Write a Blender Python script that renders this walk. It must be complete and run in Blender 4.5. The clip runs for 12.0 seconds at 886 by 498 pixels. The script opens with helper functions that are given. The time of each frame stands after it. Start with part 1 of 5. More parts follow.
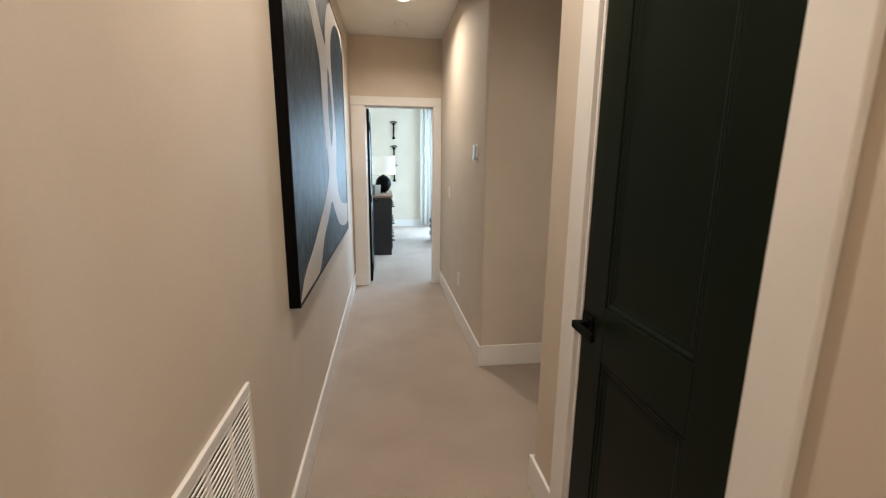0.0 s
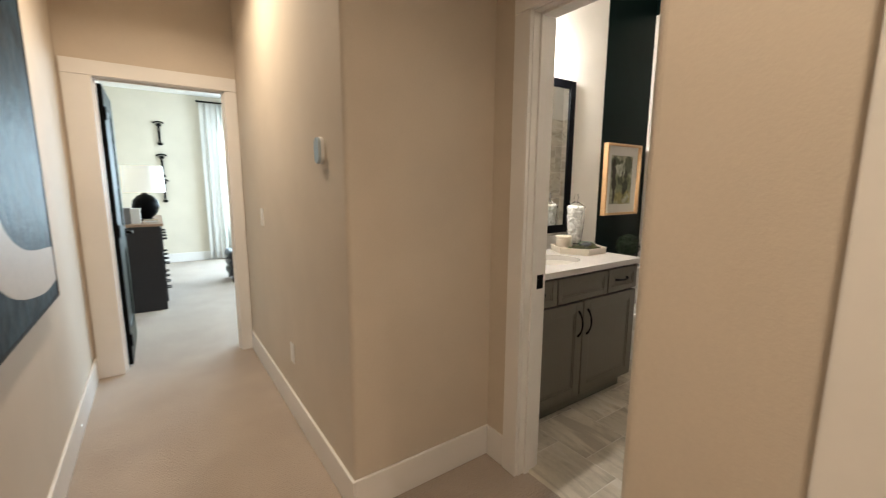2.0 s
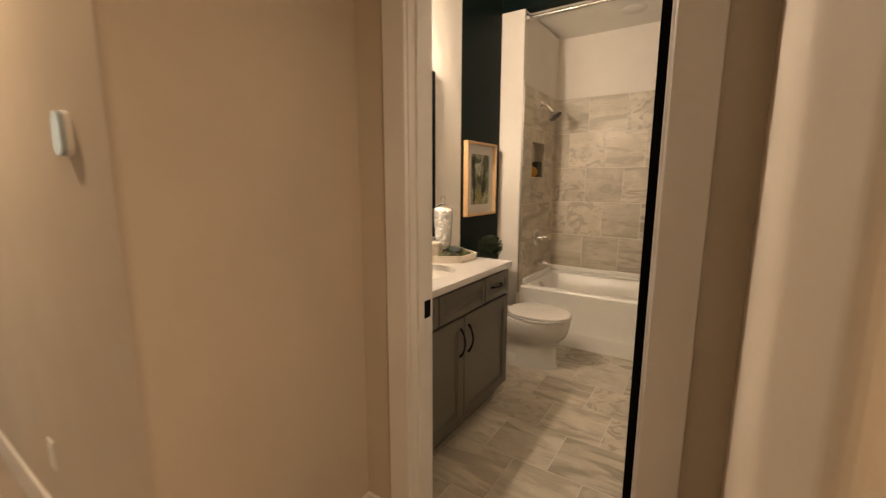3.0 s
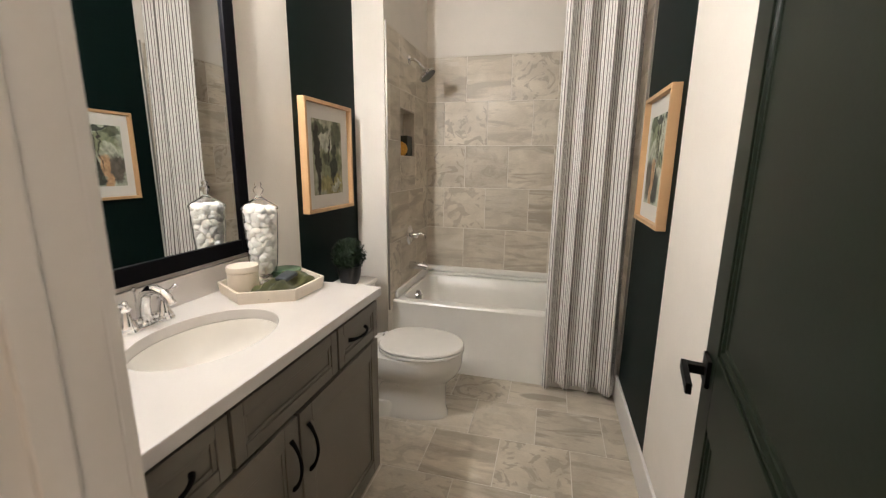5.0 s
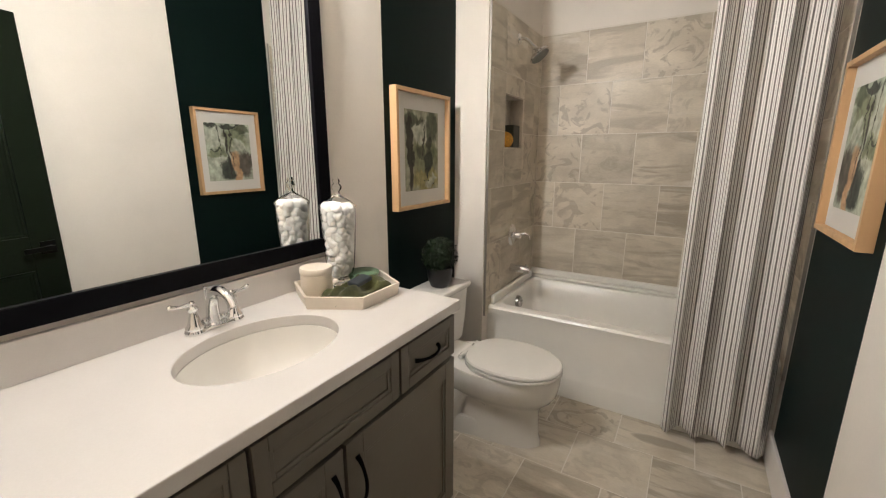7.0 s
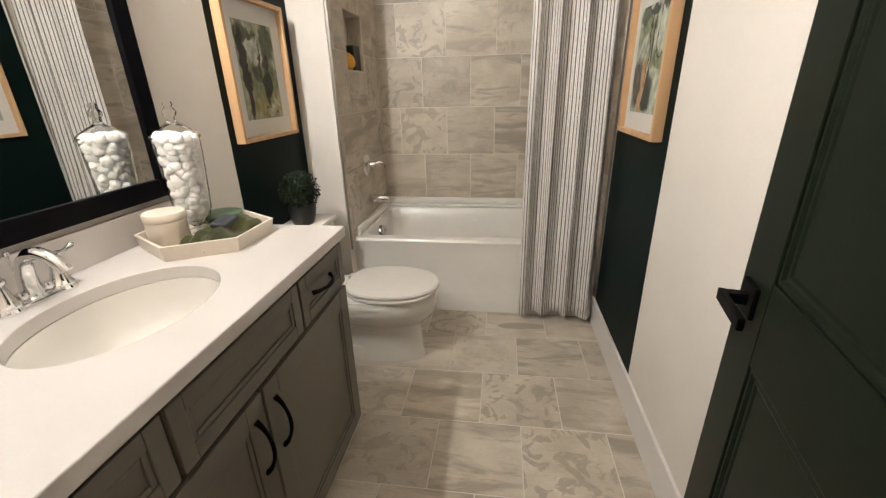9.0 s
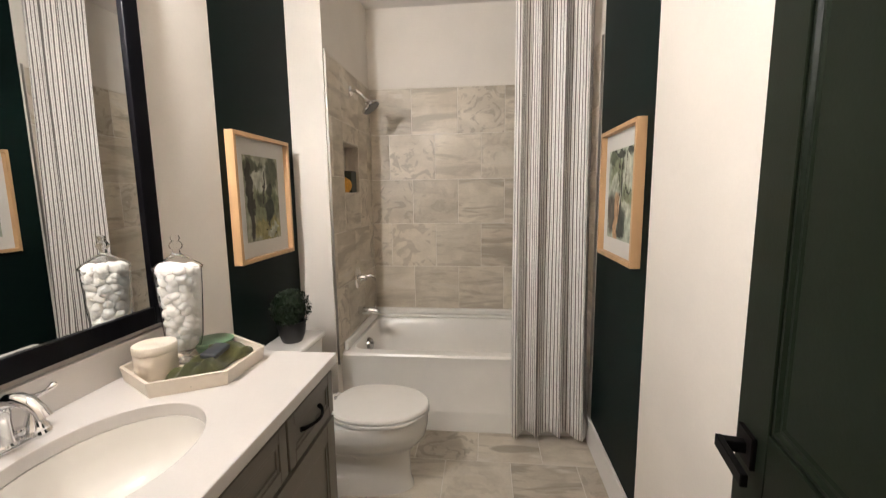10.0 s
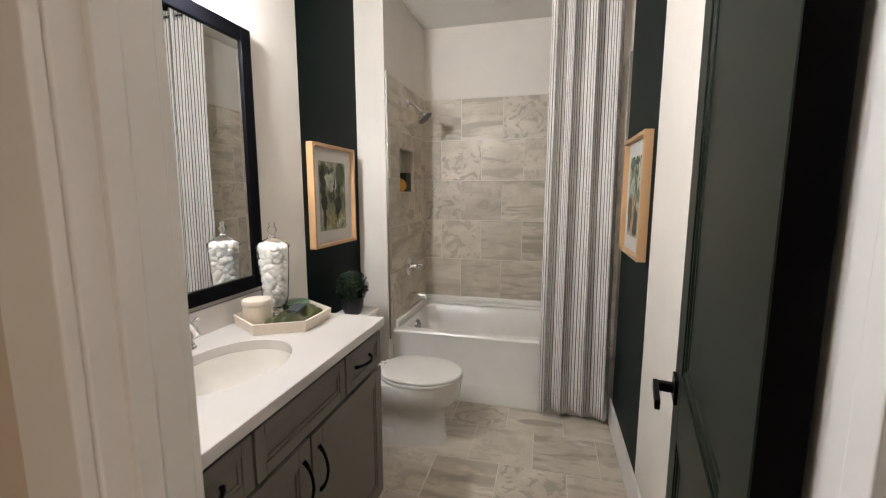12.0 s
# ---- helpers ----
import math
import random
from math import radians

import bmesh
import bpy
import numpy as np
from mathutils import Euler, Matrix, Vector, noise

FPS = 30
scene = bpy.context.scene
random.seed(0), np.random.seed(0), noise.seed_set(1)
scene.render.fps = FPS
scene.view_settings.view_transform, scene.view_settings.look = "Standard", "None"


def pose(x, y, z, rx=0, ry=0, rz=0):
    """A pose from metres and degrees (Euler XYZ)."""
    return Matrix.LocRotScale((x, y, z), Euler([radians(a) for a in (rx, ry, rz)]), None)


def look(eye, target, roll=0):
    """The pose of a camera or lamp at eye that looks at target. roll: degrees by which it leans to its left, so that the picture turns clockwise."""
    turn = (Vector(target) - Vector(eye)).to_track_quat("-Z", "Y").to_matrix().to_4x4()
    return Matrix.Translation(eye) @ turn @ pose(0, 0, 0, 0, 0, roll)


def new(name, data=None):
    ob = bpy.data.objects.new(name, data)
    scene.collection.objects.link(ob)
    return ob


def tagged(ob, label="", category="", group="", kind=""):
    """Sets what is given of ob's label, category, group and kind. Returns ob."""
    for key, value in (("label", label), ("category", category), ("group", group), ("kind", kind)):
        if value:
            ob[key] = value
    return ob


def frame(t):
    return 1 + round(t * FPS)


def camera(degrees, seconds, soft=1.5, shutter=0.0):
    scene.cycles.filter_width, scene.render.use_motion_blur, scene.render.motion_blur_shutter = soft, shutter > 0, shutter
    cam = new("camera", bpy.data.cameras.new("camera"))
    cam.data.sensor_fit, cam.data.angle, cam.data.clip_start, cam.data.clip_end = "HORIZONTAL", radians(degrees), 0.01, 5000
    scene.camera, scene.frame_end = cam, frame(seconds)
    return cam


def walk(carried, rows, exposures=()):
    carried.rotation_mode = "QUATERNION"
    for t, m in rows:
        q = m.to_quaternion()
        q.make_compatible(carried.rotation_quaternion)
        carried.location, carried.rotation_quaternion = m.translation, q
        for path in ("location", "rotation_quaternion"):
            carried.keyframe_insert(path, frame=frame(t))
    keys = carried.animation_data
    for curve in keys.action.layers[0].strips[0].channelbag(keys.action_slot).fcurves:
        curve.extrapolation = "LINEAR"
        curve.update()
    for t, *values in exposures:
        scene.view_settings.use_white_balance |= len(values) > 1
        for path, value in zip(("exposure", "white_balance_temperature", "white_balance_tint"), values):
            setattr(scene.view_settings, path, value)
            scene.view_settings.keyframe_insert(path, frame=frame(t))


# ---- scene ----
cam = camera(94.5, 12.0, 1.2, 0.3)
PATH = [
    (0, (0.009, -0.099, 1.402), (0.28, 1.843, 1.006), 0.5),
    (0.5, (0.006, 0.196, 1.393), (0.376, 2.127, 1.023), 0.5),
    (1, (0.011, 0.507, 1.397), (0.564, 2.397, 1.048), 0.3),
    (1.5, (0.045, 0.836, 1.391), (0.877, 2.624, 1.062), 0.5),
    (2, (0.072, 1.101, 1.362), (1.203, 2.722, 1.054), 0.3),
    (2.5, (0.131, 1.302, 1.351), (1.532, 2.696, 1.044), -0.2),
    (3, (0.296, 1.494, 1.388), (1.945, 2.579, 1.067), 0.15),
    (3.5, (0.481, 1.631, 1.387), (2.29, 2.408, 1.037), 0.1),
    (3.7, (0.574, 1.701, 1.395), (2.426, 2.364, 1.031), -0.3),
    (5.3, (1.291, 1.918, 1.379), (3.187, 2.41, 0.975), 0.7),
    (5.5, (1.348, 1.938, 1.378), (3.228, 2.494, 0.983), 0.6),
    (6, (1.433, 1.939, 1.381), (3.242, 2.705, 1.01), 0.7),
    (6.5, (1.455, 1.892, 1.398), (3.168, 2.853, 1.019), 0.6),
    (7, (1.455, 1.874, 1.389), (3.125, 2.882, 0.944), -0.0),
    (7.5, (1.466, 1.903, 1.357), (3.184, 2.756, 0.791), -1.4),
    (7.7, (1.458, 1.931, 1.342), (3.206, 2.67, 0.712), -1.9),
    (9.3, (1.383, 2.019, 1.325), (3.263, 2.196, 0.666), -0.5),
    (9.5, (1.384, 2.029, 1.36), (3.303, 2.202, 0.825), -0.4),
    (10, (1.373, 2.024, 1.424), (3.344, 2.228, 1.157), -0.7),
    (10.5, (1.332, 2.009, 1.46), (3.31, 2.293, 1.382), -0.9),
    (11, (1.231, 1.935, 1.49), (3.193, 2.319, 1.43), -0.7),
    (11.5, (1.132, 1.871, 1.454), (3.075, 2.32, 1.298), -0.4),
    (12, (1.054, 1.853, 1.43), (2.974, 2.343, 1.159), -0.0),
]
EXPOSURES = [(0.0, -0.09, 5800, 8), (1.0, 0.10, 6050, 7), (1.5, 0.22, 6150, 7), (2.0, 0.05, 6400, 8), (2.5, -0.22, 7250, 12), (3.0, -0.18, 8600, 17), (3.5, -0.1, 8050, 11), (5.3, 0.08, 6100, 10), (7.0, -0.02, 6250, 10), (7.5, 0.0, 6200, 10), (9.5, 0.16, 6250, 10), (10.0, 0.08, 6200, 12), (10.5, 0.0, 5880, 10), (11.0, -0.05, 5900, 10), (12.0, -0.03, 5850, 10)]
BULB_POWER = 690
walk(cam, [(t, look(eye, target, roll)) for t, eye, target, roll in PATH], EXPOSURES)

# ---- light ----
def lamp(name, kind, m, energy, color, size=0.1, size_y=None, spread=180):
    data = bpy.data.lights.new(name, kind)
    data.energy, data.color = energy, color
    if kind == "AREA":
        data.shape = "RECTANGLE" if size_y else "DISK"
        data.size, data.spread = size, radians(spread)
        if size_y:
            data.size_y = size_y
    elif kind == "POINT":
        data.shadow_soft_size = size
    ob = new(name, data)
    ob.matrix_world = m
    return ob


world = bpy.data.worlds.new("sky")
scene.world = world
world.use_nodes = True
wn = world.node_tree
sky = wn.nodes.new("ShaderNodeTexSky")
sky.sky_type, sky.sun_disc = "NISHITA", False
sky.sun_elevation, sky.sun_rotation = radians(42), radians(200)
wn.nodes["Background"].inputs["Strength"].default_value = 0.12
wn.links.new(sky.outputs["Color"], wn.nodes["Background"].inputs["Color"])

WARM = (1.0, 0.82, 0.62)
# daylight standing in the bedroom's window openings
lamp("window_daylight", "AREA", look((3.40, 7.6, 1.5), (0.5, 7.6, 0.0)), 175, (0.66, 0.85, 1.0), 2.2, 1.7)
lamp("window_daylight", "AREA", look((1.95, 9.56, 1.5), (0.4, 5.2, 0.2)), 185, (0.62, 0.83, 1.0), 1.5, 1.7)
# recessed hall lights
HALL_LIGHTS = (3.65, 0.95, -1.5)
for y in HALL_LIGHTS:
    lamp("hall_downlight", "AREA", pose(0.18, y, 2.752), 19, WARM, 0.12, None, 150)

# ---- materials ----
MATS = {}


def material(name, color, rough=0.5, metal=0.0, grain=0.0, scale=40.0, bump=0.0, bump_scale=200.0, color2=None, mix_scale=3.0,
             stretch=(1, 1, 1), random_shift=0.0, coat=0.0, sheen=0.0, gloss=0.5, depth=0.002):
    """A surface with variation at two scales: broad mottling towards color2, fine grain, and fine relief."""
    if name in MATS:
        return MATS[name]
    m = bpy.data.materials.new(name)
    m.use_nodes = True
    n, l = m.node_tree.nodes, m.node_tree.links
    b = n["Principled BSDF"]
    b.inputs["Roughness"].default_value, b.inputs["Metallic"].default_value = rough, metal
    b.inputs["Coat Weight"].default_value = coat
    b.inputs["Specular IOR Level"].default_value = gloss
    b.inputs["Sheen Weight"].default_value = sheen
    co = n.new("ShaderNodeTexCoord")
    mp = n.new("ShaderNodeMapping")
    mp.inputs["Scale"].default_value = stretch
    l.new(co.outputs["Object"], mp.inputs["Vector"])
    broad = n.new("ShaderNodeTexNoise")
    broad.inputs["Scale"].default_value, broad.inputs["Detail"].default_value = mix_scale, 5
    l.new(mp.outputs[0], broad.inputs["Vector"])
    ramp = n.new("ShaderNodeMapRange")
    ramp.inputs["From Min"].default_value, ramp.inputs["From Max"].default_value = 0.3, 0.7
    l.new(broad.outputs["Fac"], ramp.inputs["Value"])
    mix = n.new("ShaderNodeMix")
    mix.data_type = "RGBA"
    mix.inputs["A"].default_value = (*color, 1)
    mix.inputs["B"].default_value = (*(color2 or [c * 0.93 for c in color]), 1)
    l.new(ramp.outputs[0], mix.inputs["Factor"])
    out = mix.outputs["Result"]
    if grain:
        fine = n.new("ShaderNodeTexNoise")
        fine.inputs["Scale"].default_value, fine.inputs["Detail"].default_value = scale, 6
        l.new(mp.outputs[0], fine.inputs["Vector"])
        span = n.new("ShaderNodeMapRange")
        span.inputs["From Min"].default_value, span.inputs["From Max"].default_value = 0.25, 0.75
        span.inputs["To Min"].default_value, span.inputs["To Max"].default_value = 1 - grain, 1 + grain
        l.new(fine.outputs["Fac"], span.inputs["Value"])
        hsv = n.new("ShaderNodeHueSaturation")
        l.new(span.outputs[0], hsv.inputs["Value"])
        l.new(out, hsv.inputs["Color"])
        out = hsv.outputs["Color"]
    if random_shift:
        info = n.new("ShaderNodeObjectInfo")
        span = n.new("ShaderNodeMapRange")
        span.inputs["To Min"].default_value, span.inputs["To Max"].default_value = 1 - random_shift, 1 + random_shift
        l.new(info.outputs["Random"], span.inputs["Value"])
        hsv = n.new("ShaderNodeHueSaturation")
        l.new(span.outputs[0], hsv.inputs["Value"])
        l.new(out, hsv.inputs["Color"])
        out = hsv.outputs["Color"]
    l.new(out, b.inputs["Base Color"])
    if bump:
        rel = n.new("ShaderNodeTexNoise")
        rel.inputs["Scale"].default_value, rel.inputs["Detail"].default_value = bump_scale, 4
        l.new(mp.outputs[0], rel.inputs["Vector"])
        bm = n.new("ShaderNodeBump")
        bm.inputs["Strength"].default_value, bm.inputs["Distance"].default_value = bump, depth
        l.new(rel.outputs["Fac"], bm.inputs["Height"])
        l.new(bm.outputs[0], b.inputs["Normal"])
    MATS[name] = m
    return m


def glowing(name, color, strength):
    m = bpy.data.materials.new(name)
    m.use_nodes = True
    b = m.node_tree.nodes["Principled BSDF"]
    b.inputs["Base Color"].default_value = (0.9, 0.9, 0.88, 1)
    b.inputs["Emission Color"].default_value = (*color, 1)
    b.inputs["Emission Strength"].default_value = strength
    return m


def glass(name, tint=(1, 1, 1), rough=0.0):
    m = bpy.data.materials.new(name)
    m.use_nodes = True
    b = m.node_tree.nodes["Principled BSDF"]
    b.inputs["Base Color"].default_value = (*tint, 1)
    b.inputs["Transmission Weight"].default_value, b.inputs["Roughness"].default_value, b.inputs["IOR"].default_value = 1, rough, 1.45
    return m


WALL = material("warm greige wall paint", (0.61, 0.528, 0.435), 0.75, grain=0.02, scale=120, bump=0.12, bump_scale=260)
BEDWALL = material("pale bedroom wall paint", (0.68, 0.61, 0.50), 0.75, grain=0.02, scale=120, bump=0.12, bump_scale=260)
BATHWALL = material("warm white bathroom paint", (0.78, 0.73, 0.665), 0.65, grain=0.015, scale=120, bump=0.12, bump_scale=260)
GREEN = material("dark green wall paint", (0.0040, 0.0100, 0.0088), 0.46, grain=0.04, scale=90, bump=0.12, bump_scale=260, gloss=0.06)
TRIM = material("white trim enamel", (0.80, 0.77, 0.74), 0.32, grain=0.01, scale=60, bump=0.05, bump_scale=90)
CEIL = material("white ceiling paint", (0.80, 0.77, 0.72), 0.85, grain=0.02, scale=150, bump=0.3, bump_scale=160)
DOOR = material("dark olive green door enamel", (0.0090, 0.0128, 0.0078), 0.36, grain=0.05, scale=60, bump=0.06, bump_scale=120, gloss=0.06)
CARPET = material("beige loop carpet", (0.42, 0.345, 0.285), 0.95, grain=0.3, scale=210, bump=1.0, bump_scale=330,
                  color2=(0.36, 0.292, 0.24), mix_scale=2.6, sheen=0.1)
cn, cl = CARPET.node_tree.nodes, CARPET.node_tree.links
rows_of_loops = cn.new("ShaderNodeTexWave")
rows_of_loops.bands_direction = "Y"
for socket, value in (("Scale", 23.0), ("Distortion", 5.0), ("Detail", 2.0), ("Detail Scale", 3.0)):
    rows_of_loops.inputs[socket].default_value = value
cl.new(next(q for q in cn if q.type == "TEX_COORD").outputs["Object"], rows_of_loops.inputs["Vector"])
loop_bump = cn.new("ShaderNodeBump")
loop_bump.inputs["Strength"].default_value, loop_bump.inputs["Distance"].default_value = 0.5, 0.004
cl.new(rows_of_loops.outputs["Fac"], loop_bump.inputs["Height"])
cl.new(next(q for q in cn if q.type == "BUMP").outputs[0], loop_bump.inputs["Normal"])
cl.new(loop_bump.outputs[0], cn["Principled BSDF"].inputs["Normal"])
# also colours the shade sheet on the doors' hinge edges
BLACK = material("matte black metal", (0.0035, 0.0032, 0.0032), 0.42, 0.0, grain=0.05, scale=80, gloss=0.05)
CHROME = material("polished chrome", (0.78, 0.78, 0.78), 0.07, 1.0)
PORCELAIN = material("white glazed porcelain", (0.80, 0.77, 0.72), 0.08, grain=0.01, scale=30, coat=0.4)
ACRYLIC = material("white tub acrylic", (0.84, 0.815, 0.765), 0.3, grain=0.01, scale=30)
QUARTZ = material("white quartz worktop", (0.66, 0.628, 0.60), 0.22, grain=0.02, scale=300)
CABINET = material("warm grey cabinet enamel", (0.136, 0.121, 0.095), 0.4, grain=0.03, scale=70, bump=0.05, bump_scale=120)
GROUT = material("pale grout", (0.74, 0.69, 0.62), 0.9, grain=0.06, scale=200)


# ---- building blocks ----
def box(bm, x0, x1, y0, y1, z0, z1, bevel=0.0, segments=2):
    made = bmesh.ops.create_cube(bm, size=1)
    vs = made["verts"]
    for v in vs:
        v.co = ((x0 + x1) / 2 + v.co.x * (x1 - x0), (y0 + y1) / 2 + v.co.y * (y1 - y0), (z0 + z1) / 2 + v.co.z * (z1 - z0))
    if bevel:
        es = list({e for v in vs for e in v.link_edges})
        bmesh.ops.bevel(bm, geom=es, offset=bevel, segments=segments, profile=0.5, affect="EDGES")
    return bm


def boxes(*rows, bevel=0.0):
    bm = bmesh.new()
    for r in rows:
        box(bm, *r, bevel=bevel)
    return bm


def prism(points, z0, z1):
    """An upright prism over an outline in plan."""
    bm = bmesh.new()
    low = [bm.verts.new((x, y, z0)) for x, y in points]
    high = [bm.verts.new((x, y, z1)) for x, y in points]
    bm.faces.new(low)
    bm.faces.new(high)
    for i in range(len(points)):
        j = (i + 1) % len(points)
        bm.faces.new((low[i], low[j], high[j], high[i]))
    bmesh.ops.recalc_face_normals(bm, faces=bm.faces)
    return bm


def lathe(profile, segments=32, center=(0, 0, 0), bm=None, sx=1.0, sy=1.0):
    """Turns (radius, height) pairs round an upright axis."""
    bm = bm or bmesh.new()
    rings = []
    for r, z in profile:
        if r < 1e-5:
            rings.append([bm.verts.new((center[0], center[1], center[2] + z))])
        else:
            rings.append([bm.verts.new((center[0] + sx * r * math.cos(a), center[1] + sy * r * math.sin(a), center[2] + z))
                          for a in (2 * math.pi * k / segments for k in range(segments))])
    for a, b in zip(rings, rings[1:]):
        for k in range(segments):
            k2 = (k + 1) % segments
            if len(a) == 1 and len(b) == 1:
                break
            if len(a) == 1:
                bm.faces.new((a[0], b[k], b[k2]))
            elif len(b) == 1:
                bm.faces.new((a[k], a[k2], b[0]))
            else:
                bm.faces.new((a[k], a[k2], b[k2], b[k]))
    return bm


def tube(points, radii, segments=12, bm=None):
    """A round tube along a line of points, closed at both ends."""
    bm = bm or bmesh.new()
    pts = [Vector(p) for p in points]
    if not hasattr(radii, "__len__"):
        radii = [radii] * len(pts)
    rings, side = [], None
    for i, p in enumerate(pts):
        d = (pts[min(i + 1, len(pts) - 1)] - pts[max(i - 1, 0)]).normalized()
        if side is None:
            side = d.orthogonal().normalized()
        else:
            side = (side - d * side.dot(d)).normalized()
        up = d.cross(side)
        rings.append([bm.verts.new(p + radii[i] * (math.cos(a) * side + math.sin(a) * up))
                      for a in (2 * math.pi * k / segments for k in range(segments))])
    for a, b in zip(rings, rings[1:]):
        for k in range(segments):
            k2 = (k + 1) % segments
            bm.faces.new((a[k], a[k2], b[k2], b[k]))
    bm.faces.new(rings[0][::-1])
    bm.faces.new(rings[-1])
    return bm


def loft(rings, bm=None, cap_low=True, cap_high=True):
    bm = bm or bmesh.new()
    vs = [[bm.verts.new(p) for p in ring] for ring in rings]
    n = len(vs[0])
    for a, b in zip(vs, vs[1:]):
        for k in range(n):
            k2 = (k + 1) % n
            bm.faces.new((a[k], a[k2], b[k2], b[k]))
    if cap_low:
        bm.faces.new(vs[0][::-1])
    if cap_high:
        bm.faces.new(vs[-1])
    return bm


def mesh_object(name, bm, mat, smooth=False):
    bmesh.ops.recalc_face_normals(bm, faces=bm.faces)
    me = bpy.data.meshes.new(name)
    bm.to_mesh(me)
    bm.free()
    me.materials.append(mat)
    if smooth:
        me.polygons.foreach_set("use_smooth", [True] * len(me.polygons))
        me.set_sharp_from_angle(angle=radians(38))
    return new(name, me)


def part(name, bm, mat, parent, label="", smooth=False):
    ob = mesh_object(name, bm, mat, smooth)
    ob.parent = parent
    ob.matrix_parent_inverse = parent.matrix_basis.inverted()
    if parent.parent:
        ob.matrix_parent_inverse = Matrix()
    return tagged(ob, label)


def whole(name, bm, mat, label, category, group="", kind="", smooth=False):
    return tagged(mesh_object(name, bm, mat, smooth), label, category, group, kind)


def thing(name, label, category, at=(0, 0, 0), group="", kind=""):
    ob = new(name)
    ob.location = at
    ob.empty_display_size = 0.05
    bpy.context.view_layer.update()
    return tagged(ob, label, category, group, kind)


def setting(name, bm, mat, label, category):
    return whole(name, bm, mat, label, category, kind="structure")


# ---- the large structure ----
HL, HR, HN = -0.373, 0.650, 0.632          # hall walls; the near right wall stands a little proud
HC, HB = 2.77, 2.86                       # hall ceiling
BX0, BX1, BY0, BY1, BC = 1.49, 3.615, 1.428, 3.095, 3.05   # bathroom
TX1, TY1, TC = 4.490, 2.895, 2.762                        # tub alcove
DY0, DY1 = 1.580, 2.353         # bathroom door opening

setting("floor", boxes((-0.6, 1.43, -1.8, 4.8, -0.12, 0.0), (-0.6, 3.6, 4.8, 9.8, -0.12, 0.0)), CARPET, "beige loop-pile carpet through hall and bedroom", "floor")
setting("wall_hall_left", boxes((HL - 0.12, HL, -1.8, 4.72, 0, HC)), WALL, "warm greige painted hall wall", "wall")
setting("wall_hall_back", boxes((HL, HN, -1.8, -1.68, 0, HC)), WALL, "warm greige painted hall wall", "wall")
setting("wall_hall_right_near", boxes((HN, 0.77, -1.8, 0.455, 0, HC), (HN, 0.77, 1.114, 1.29, 0, HC), (HN, 0.77, 0.455, 1.114, 2.07, HC)), WALL,
        "warm greige painted hall wall with a closet door", "wall")
setting("wall_closet_back", boxes((1.2, 1.3, -0.2, 1.28, 0, HC), (0.77, 1.2, -0.2, -0.1, 0, HC)), WALL, "plain greige closet wall", "wall")


def rounded(cx, cy, r, a0, a1, n=6):
    return [(cx + r * math.cos(radians(a0 + (a1 - a0) * k / n)), cy + r * math.sin(radians(a0 + (a1 - a0) * k / n))) for k in range(n + 1)]


R = 0.02
setting("wall_alcove_near", prism([(HN, 1.29), (1.37, 1.29), (1.37, 1.42)] + rounded(HN + R, 1.42 - R, R, 90, 180), 0, HC), WALL,
        "warm greige painted wall with a rounded corner", "wall")
setting("wall_hall_right_far", prism(rounded(HR + R, 2.558 + R, R, 180, 270) + [(1.37, 2.558), (1.37, 2.68), (0.77, 2.68), (0.77, 4.72), (HR, 4.72)], 0, HC), WALL,
        "warm greige painted hall wall with a rounded corner", "wall")
setting("wall_bath_door", boxes((1.37, BX0, 1.29, DY0, 0, BC), (1.37, BX0, DY1, BY1 + 0.1, 0, BC), (1.37, BX0, DY0, DY1, 2.07, BC)), WALL,
        "painted wall with the bathroom doorway", "wall")
FX0, FX1 = -0.225, 0.578
setting("wall_hall_end", boxes((HL - 0.12, FX0, 4.72, 4.84, 0, HC), (FX1, 3.6, 4.72, 4.84, 0, HC), (FX0, FX1, 4.72, 4.84, 2.07, HC), (HL - 0.12, 3.6, 4.72, 4.84, HC, HB)), WALL,
        "warm greige end wall with the bedroom doorway", "wall")
setting("ceiling", boxes((HL - 0.12, 1.37, -1.8, 4.72, HC, HC + 0.1)), CEIL, "white hall ceiling", "ceiling")
setting("wall_bedroom_left", boxes((-0.6, -0.48, 4.84, 9.6, 0, HB)), BEDWALL, "pale painted bedroom wall", "wall")
setting("wall_bedroom_far", boxes((-0.6, 1.15, 9.6, 9.72, 0, HB), (2.75, 3.6, 9.6, 9.72, 0, HB), (1.15, 2.75, 9.6, 9.72, 0, 0.6), (1.15, 2.75, 9.6, 9.72, 2.45, HB)), BEDWALL, "pale painted bedroom wall", "wall")
setting("wall_bedroom_right", boxes((3.45, 3.57, 4.84, 6.4, 0, HB), (3.45, 3.57, 8.8, 9.6, 0, HB), (3.45, 3.57, 6.4, 8.8, 0, 0.6), (3.45, 3.57, 6.4, 8.8, 2.4, HB)), BEDWALL,
        "pale painted bedroom wall with a window", "wall")
setting("ceiling_bedroom", boxes((-0.6, 3.6, 4.72, 9.72, HB, HB + 0.1)), CEIL, "white bedroom ceiling", "ceiling")
